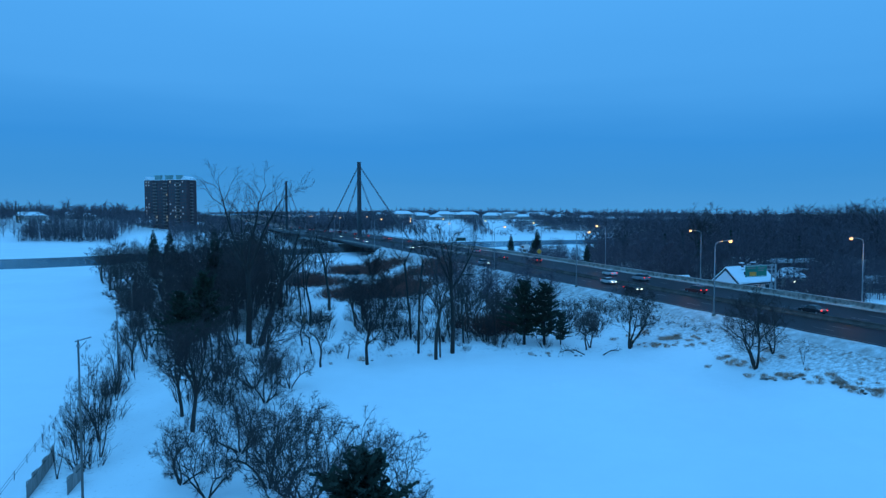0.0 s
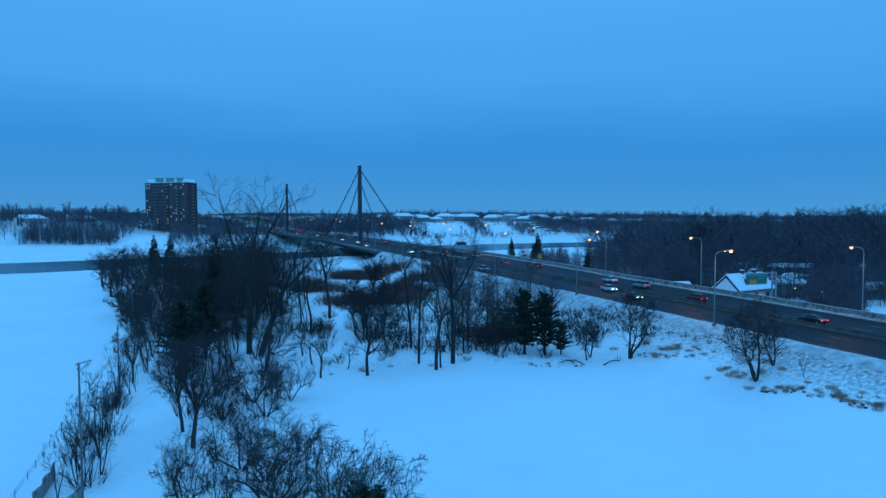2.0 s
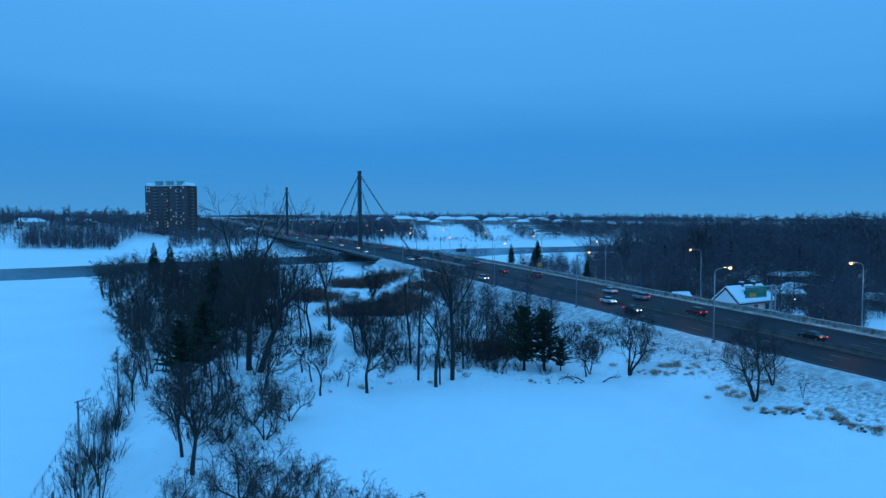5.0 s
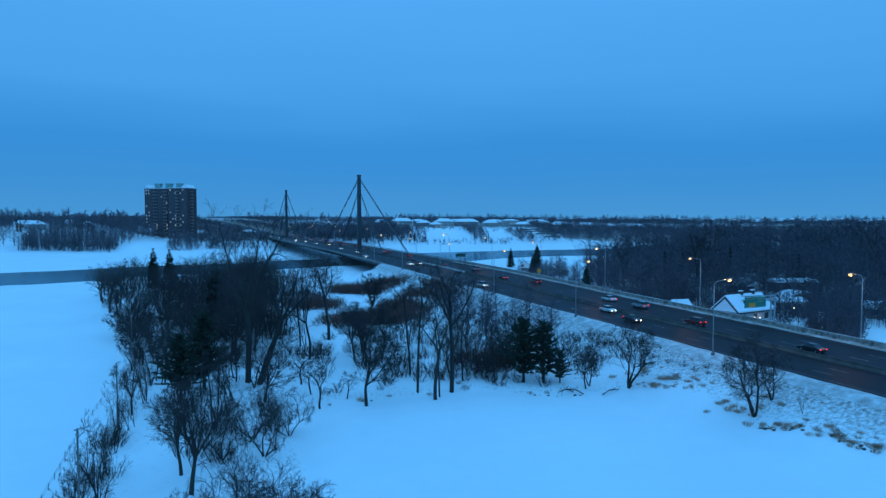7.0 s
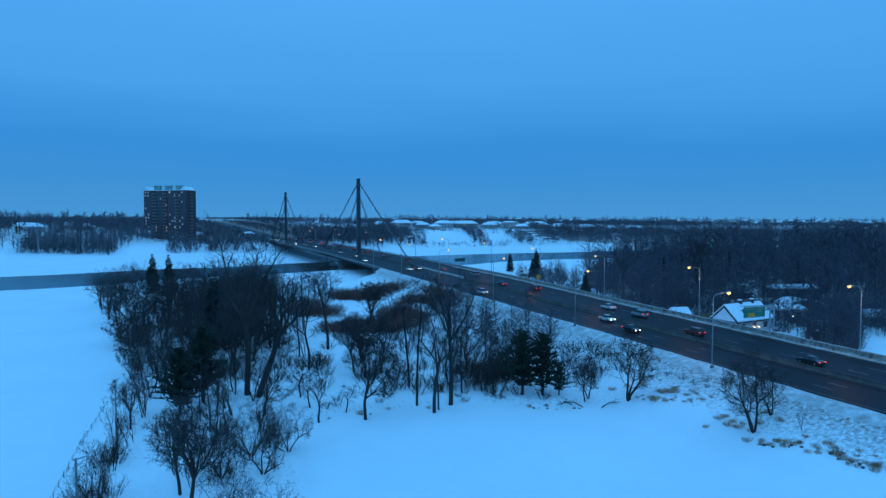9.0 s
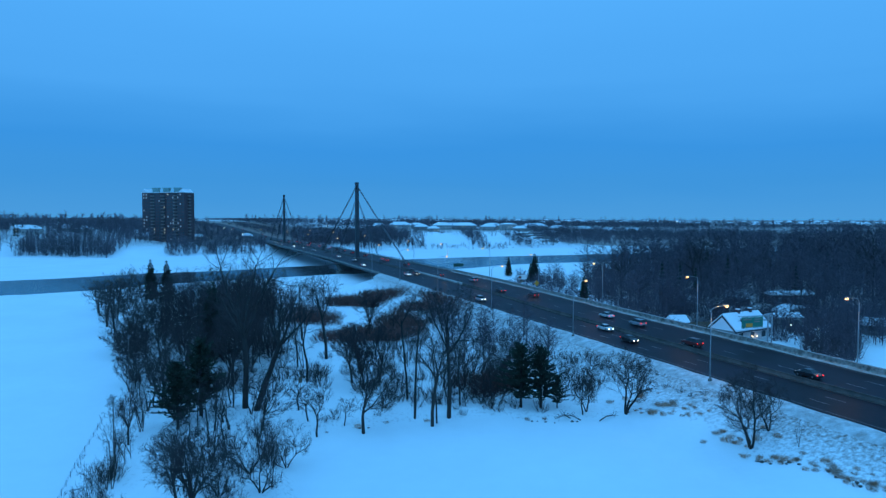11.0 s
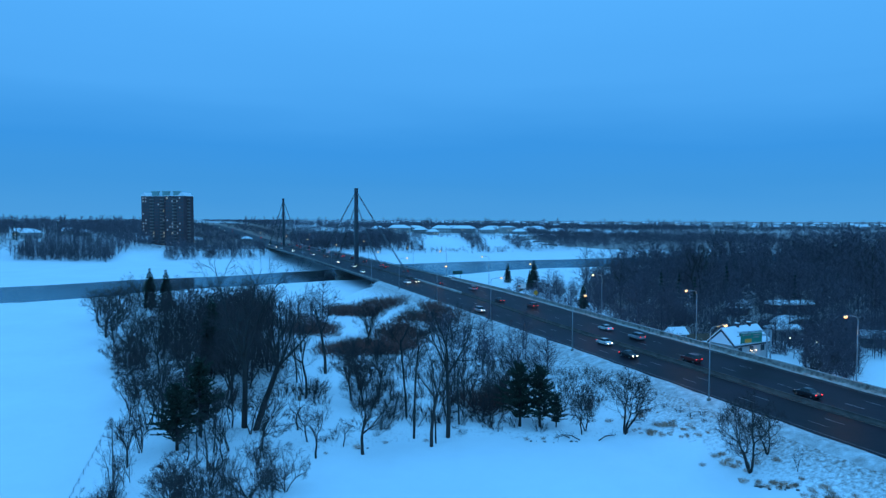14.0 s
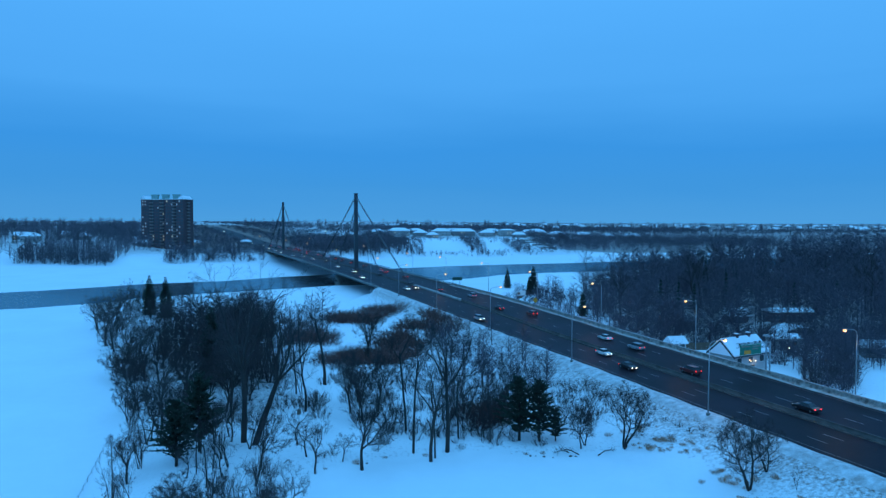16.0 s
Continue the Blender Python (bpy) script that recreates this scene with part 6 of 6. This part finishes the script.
house("shed", (58.0, 166.0, gz(58, 166)), 10, 3.6, 3.2, 2.1, 3.2, PLASTER, "small white shed with a snowy roof", rg=rh, lit=0, cat="shed")
house("house", (93.0, 213.0, gz(93, 213)), -58, 5.6, 5, 2.4, 4.6, BRICK, "dark brick house with a steep snowy roof among trees", rg=rh, lit=0.1)
house("house", (110.0, 214.0, gz(110, 214)), 4, 13, 6, 3.2, 4.0, BRICK, "long low brick house with a flat snowy roof", rg=rh, lit=0.0)
house("shed", (85.5, 168.5, gz(85.5, 168.5)), 8, 6.5, 4.5, 2.8, 3.4, SIDING, "grey garden shed under snow", rg=rh, lit=0, cat="shed")
fx, fy = 64.0, 166.0
fence = thing("board_fence", (fx, fy, gz(fx, fy)), 8, "brown board fence beyond the highway", "fence")
plank = Mesh().box(-0.07, -0.015, 0, 0.07, 0.015, 1.8).data("board", TIMBER)
for i in range(52):
    ob = new("board", plank)
    ob.matrix_basis, ob.parent = pose(-4.2 + i * 0.16, 0, 0.02 * math.sin(i * 1.7)), fence
for h in (0.5, 1.4):
    part("rail", Mesh().box(-4.3, 0.016, h - 0.05, 4.3, 0.06, h + 0.05), TIMBER, fence)

for x, y, h in ((78.5, 151.7, 2.9), (82.8, 148.5, 2.6)):
    g = gz(x, y)
    yl = thing("yard_lamp", (x, y, g), 0, "small lit lamp on a thin post in a snowy yard", "lamp", "yard lamps")
    part("post", Mesh().tube([(0, 0, -0.3), (0, 0, h)], [0.05, 0.04], 6), STEEL, yl)
    part("lamp_glass", Mesh().ball((0, 0, h + 0.14), 0.16, 8, 5), WHITE_GLOW, yl, "glowing lamp glass", smooth=True)
    part("cap", Mesh().tube([(0, 0, h + 0.28), (0, 0, h + 0.36)], [0.16, 0.06], 8), STEEL, yl)
house("shed", (102.0, 158.0, gz(102, 158)), -20, 6.0, 4.0, 2.4, 3.6, SIDING, "grey shed with a snowy roof among bushes", rg=rh, lit=0, cat="shed")
gx0, gy0 = 94.0, 180.0
arch = thing("carport", (gx0, gy0, gz(gx0, gy0)), 12, "arched carport under thick snow between bare trees", "carport")
bow = [(5.0 * math.cos(math.pi * i / 10), 1.6 + 2.1 * math.sin(math.pi * i / 10)) for i in range(11)]
part("roof", Mesh().prism(bow + [(x * 0.95, z - 0.16) for x, z in reversed(bow)], -3.0, 3.0), SIDING, arch, "curved roof sheet")
part("snow_cap", Mesh().prism([(x * 1.02, z + 0.02 + 0.3 * math.sin(math.pi * i / 10)) for i, (x, z) in enumerate(bow)] + [(x, z + 0.006) for x, z in reversed(bow)], -3.05, 3.05), ROOF_SNOW, arch, "thick snow on the curved roof")
for a in (-4.8, 4.8):
    for b in (-2.8, 2.8):
        part("post", Mesh().tube([(a, b, -0.6), (a, b, 1.7)], [0.08, 0.08], 6), GREY_TIMBER, arch)

# houses on the far bank's edge
FAR = "snow-roofed houses across the river"
for i, (x, y, L, W, e, r) in enumerate((
        (-60, 1000, 30, 14, 7, 10.5), (-28, 980, 18, 12, 5, 8), (2, 1010, 26, 14, 6.5, 10), (36, 1030, 32, 15, 6.5, 10), (70, 1010, 20, 13, 5.5, 9), (102, 1040, 22, 12, 8.5, 10), (140, 1030, 36, 14, 6, 9.5), (180, 1050, 26, 13, 5.5, 9),
        (222, 1060, 30, 14, 6.5, 10), (265, 1080, 22, 13, 5, 8.5), (305, 1090, 30, 13, 5.5, 9), (-95, 1040, 20, 12, 5, 8.5), (20, 1110, 24, 13, 6, 9.5), (85, 1120, 26, 13, 6, 9.5), (160, 1130, 24, 13, 6, 9.5), (-40, 1090, 24, 13, 6, 9),
        (-10, 930, 16, 10, 4, 6.5), (150, 960, 24, 10, 4, 6.5), (110, 945, 18, 10, 4, 6.5), (195, 985, 20, 10, 4, 6.5))):
    x, y, L, W, e, r = x * 0.80, y * 0.80, L * 0.85, W * 0.85, e * 0.9, r * 0.9
    house("house", (x, y, gz(x, y)), rh.uniform(-12, 22), L, W, e, r, SIDING, "far house with a thick snowy roof above the river bank", True, 0.12, rh, FAR)
for i, (x, y, L, W, e, r) in enumerate(((-332, 556, 18, 11, 6, 9), (-352, 575, 14, 10, 5, 8), (-300, 575, 15, 10, 4.5, 7), (-262, 600, 16, 10, 4.5, 7), (-285, 640, 14, 10, 4.5, 7.5), (-330, 610, 16, 10, 5, 8),
                                        (-390, 560, 16, 10, 5, 8), (-250, 700, 14, 10, 4.5, 7), (-210, 740, 16, 10, 4.5, 7))):
    L, W, e, r = L * 0.75, W * 0.8, e * 0.75, r * 0.8
    house("house", (x, y, gz(x, y)), rh.uniform(-15, 15), L, W, e, r, SIDING, "house with a snowy roof among trees on the far bank", i % 2 == 0, 0.1, rh, FAR)
for i in range(90):
    x = rh.uniform(-150, 1500)
    y = max(1130, 960 + x * 0.3) + rh.uniform(40, 800)
    house("house", (x, y, gz(x, y)), rh.uniform(-30, 30), rh.uniform(13, 26), rh.uniform(9, 13), rh.uniform(4, 6), rh.uniform(7, 9.5), SIDING, "distant house with a white snowy roof", i % 3 > 0, 0.04, rh, "distant suburban houses")
# steps of retaining walls on the snowy bank
for x, y, L, dz in ((-45, 712, 26, 0), (-43, 698, 30, 0), (-41, 684, 24, 0), (-39, 670, 20, 0), (92, 716, 22, 0), (98, 702, 28, 0), (104, 688, 24, 0), (108, 674, 18, 0)):
    rw = part("retaining_wall", Mesh().box(-L / 2, -0.4, -2.0, L / 2, 0.4, 1.3, pose(x, y, gz(x, y), 0, 0, 24)), CONCRETE)
    tagged(rw, "grey garden retaining wall on the snowy bank", "wall", "terrace walls on the bank")
# lights on the plateau
for x, y, h in ((55.3, 1171, 9.5), (-4.2, 1099, 7.0), (-15, 1090, 7.5), (450, 1300, 8), (-150, 900, 7), (35, 905, 7), (150, 1000, 7), (320, 1200, 8), (600, 1400, 8)):
    g = gz(x, y)
    ml = thing("light_mast", (x, y, g), 0, "distant lit lamp mast above snowy roofs", "street lamp", "distant lamps")
    part("pole", Mesh().tube([(0, 0, -0.4), (0, 0, h)], [0.14, 0.1], 6), GALV, ml)
    part("lamp_glass", Mesh().ball((0, 0, h + 0.3), 0.75 if h > 9 else 0.5, 8, 5), WHITE_GLOW, ml)

# ---- poles, fences and odds on the strip ----
for (x, y), top, arm in (((-21.7, 40.2), 12.6, 1), ((-34.7, 72.1), 9.7, 0.6), ((-52.5, 114.5), 8.8, 0.6)):
    g = gz(x, y)
    po = thing("utility_pole", (x, y, g), 0, "weathered wooden pole with a short tilted cross-arm", "utility pole", "poles along the trail")
    part("post", Mesh().tube([(0, 0, -0.5), (0.02, 0, (top - g) / 2), (0, 0, top - g)], [0.085, 0.07, 0.055], 8), GREY_TIMBER, po, smooth=True)
    part("cross_arm", Mesh().box(-0.2 * arm, -0.05, top - g - 0.05, 0.8 * arm, 0.05, top - g + 0.03, pose(0.2 * arm, 0, top - g) @ pose(0, 0, 0, 0, -16, 0) @ pose(-0.2 * arm, 0, -(top - g))), GALV, po, bevel=0.01)
    part("bracket", Mesh().tube([(0, 0, top - g - 0.6), (0.5 * arm, 0, top - g - 0.06)], [0.03, 0.03], 5), GALV, po)
    part("clamp", Mesh().tube([(0, 0, top - g - 0.42), (0, 0, top - g - 0.3)], [0.11, 0.11], 8), GALV, po)

board = Mesh().box(-0.07, -0.02, -0.1, 0.07, 0.02, 1.25).data("board", PALE_TIMBER)
for (x0, y0), (x1, y1) in (((-28.4, 45.6), (-30.7, 53.0)), ((-25.5, 45.4), (-25.95, 48.0))):
    L = math.hypot(x1 - x0, y1 - y0)
    az = math.degrees(math.atan2(y1 - y0, x1 - x0))
    fe = thing("plank_fence", (x0, y0, gz(x0, y0)), az, "weathered grey plank fence half sunk in snow", "fence", "plank fences by the trail")
    n = int(L / 0.17)
    for i in range(n + 1):
        p = i * L / n
        ob = new("board", board)
        ob.matrix_basis = pose(p, 0, gz(x0 + (x1 - x0) * p / L, y0 + (y1 - y0) * p / L) - gz(x0, y0) + 0.03 * math.sin(i * 1.3), 6 * math.sin(i * 0.4), 0, 0)
        ob.parent = fe
    part("rail", Mesh().box(0, 0.021, 0.85, L, 0.07, 0.95), GREY_TIMBER, fe)

wire = thing("wire_fence", (-31.2, 47.0, 0.0), 0, "thin wire fence on short posts along the frozen shore", "fence")
pts = [(-31.2, 47.0), (-33.6, 54.1), (-37.2, 64.5), (-41.7, 77.2), (-48.0, 97.0)]
run = []
for (ax, ay), (bx, by) in zip(pts[:-1], pts[1:]):
    n = max(1, int(math.hypot(bx - ax, by - ay) / 2.6))
    run += [(ax + (bx - ax) * i / n, ay + (by - ay) * i / n) for i in range(n)]
run.append(pts[-1])
for x, y in run:
    g = gz(x, y)
    part("post", Mesh().tube([(x + 31.2, y - 47, g - 0.2), (x + 31.2, y - 47, g + 0.7)], [0.03, 0.028], 5), STEEL, wire)
for h in (0.35, 0.62):
    part("wire", Mesh().tube([(x + 31.2, y - 47, gz(x, y) + h) for x, y in run], [0.014] * len(run), 3), STEEL, wire)

x, y = -21.4, 104.0
bb = thing("notice_box", (x, y, gz(x, y)), 8, "small dark box on a thin post in the snow", "sign")
part("post", Mesh().tube([(0, 0, -0.2), (0, 0, 1.8)], [0.05, 0.045], 6), TIMBER, bb)
part("box", Mesh().box(-0.28, -0.12, 1.75, 0.28, 0.12, 2.55), TIMBER, bb, bevel=0.02)


def tuft(rg, r, h, n):
    m = Mesh()
    for i in range(n):
        a, d = rg.uniform(0, 6.28), r * math.sqrt(rg.random())
        p = Vector((d * math.cos(a), d * math.sin(a), -0.05))
        e = Vector((rg.gauss(0, 0.35), rg.gauss(0, 0.35), 1)).normalized()
        l = h * rg.uniform(0.5, 1.15)
        q = p + e * l * 0.6
        m.tube([tuple(p), tuple(q), tuple(q + (e + Vector((rg.gauss(0, .5), rg.gauss(0, .5), -0.35))).normalized() * l * 0.45)], [0.014, 0.011, 0.004], 3, cap=False)
    return m


rs = random.Random(8)
tuft_meshes = [tuft(rs, 0.75, 0.75, 90).data("grass_tuft", GRASS), tuft(rs, 0.5, 0.5, 60).data("grass_tuft", GRASS), tuft(rs, 1.0, 0.95, 130).data("grass_tuft", GRASS)]
shore_tufts = [(-16, 89.6), (-11.2, 92.3), (-7.4, 93.9), (-2.7, 94.6), (10.5, 96.4), (12.5, 96.1), (14.9, 96.1)]
for (ax, ay), (bx, by), n, sp in (((28.0, 95.2), (33.4, 89.4), 17, 0.8), ((31.0, 94.8), (35.0, 89.0), 9, 0.7), ((34.6, 84.4), (35.8, 77.0), 9, 0.7), ((35.8, 76.2), (39.0, 72.8), 16, 0.6),
                                  ((39.6, 71.5), (43.2, 64.0), 26, 0.8), ((38.0, 74.5), (44, 66), 10, 1.6), ((33, 84), (40, 78), 9, 2.2), ((28, 97), (36, 92), 8, 1.4), ((24, 101), (33, 98), 7, 1.6)):
    for i in range(n):
        t = (i + rs.random()) / n
        shore_tufts.append((ax + (bx - ax) * t + rs.gauss(0, sp), ay + (by - ay) * t + rs.gauss(0, sp)))
for x, y in shore_tufts:
    if signed(INLET, np.array([x]), np.array([y]))[0] < 0.15:
        x += 0.9
        y += 0.7
    k = rs.uniform(0.3, 0.75)
    ob = new("grass_tuft", tuft_meshes[rs.randrange(3)])
    ob.matrix_basis = pose(x, y, gz(x, y), 0, 0, rs.uniform(0, 360)) @ Matrix.Diagonal((k, k, k, 1))
    tagged(ob, "tuft of dry tan grass poking through snow", "grass", "dry grass along the shore")


def stone(rg):
    b = bmesh.new()
    bmesh.ops.create_icosphere(b, subdivisions=1, radius=0.35)
    for v in b.verts:
        v.co = Vector((v.co.x * 1.3, v.co.y, v.co.z * 0.7)) * rg.uniform(0.75, 1.2)
    me = bpy.data.meshes.new("rock")
    b.to_mesh(me)
    b.free()
    me.materials.append(ROCK)
    return me


stones = [stone(rs) for _ in range(4)]
for (ax, ay), (bx, by), n in (((35.0, 76.2), (38.6, 72.8), 9), ((39.0, 72.2), (42.4, 65.2), 6), ((-10.8, 92.0), (-9.6, 92.6), 3), ((12, 95.2), (20, 95.2), 6)):
    for i in range(n):
        t = (i + rs.random()) / n
        x, y = ax + (bx - ax) * t + rs.gauss(0, 0.25), ay + (by - ay) * t + rs.gauss(0, 0.25)
        k = rs.uniform(0.3, 0.75)
        ob = new("rock", stones[rs.randrange(4)])
        ob.matrix_basis = pose(x, y, gz(x, y) + 0.02, 0, 0, rs.uniform(0, 360)) @ Matrix.Diagonal((k, k, k, 1))
        tagged(ob, "small dark rock at the snowy water's edge", "rock", "rocks along the shore")

# fallen boughs at the shore
for x, y, L, az in ((20.0, 95.6, 3.4, 150), (22.6, 95.3, 3.8, 20), (18.6, 96.2, 2.4, 200)):
    fb = thing("fallen_bough", (x, y, gz(x, y) + 0.1), az, "dead fallen bough lying on the snowy shore", "branch", "fallen boughs")
    m = Mesh()
    p = [(0, 0, 0.05), (L * 0.35, 0.2, 0.55), (L * 0.7, 0.1, 0.5), (L, -0.2, 0.05)]
    m.tube(p, [0.09, 0.07, 0.045, 0.015], 5)
    part("limb", m, BARK, fb)
    tw = Mesh()
    for i in range(14):
        t = rs.uniform(0.2, 0.95) * 3
        j = int(min(t, 2.99))
        a = Vector(p[j]).lerp(Vector(p[j + 1]), t - j)
        e = Vector((rs.gauss(0.3, 0.5), rs.gauss(0, 0.7), rs.gauss(0.4, 0.5))).normalized()
        tw.tube([tuple(a), tuple(a + e * rs.uniform(0.5, 1.3))], [0.03, 0.008], 3, cap=False)
    tagged(part("twig_spray", tw, BARK, fb), kind="stuff")
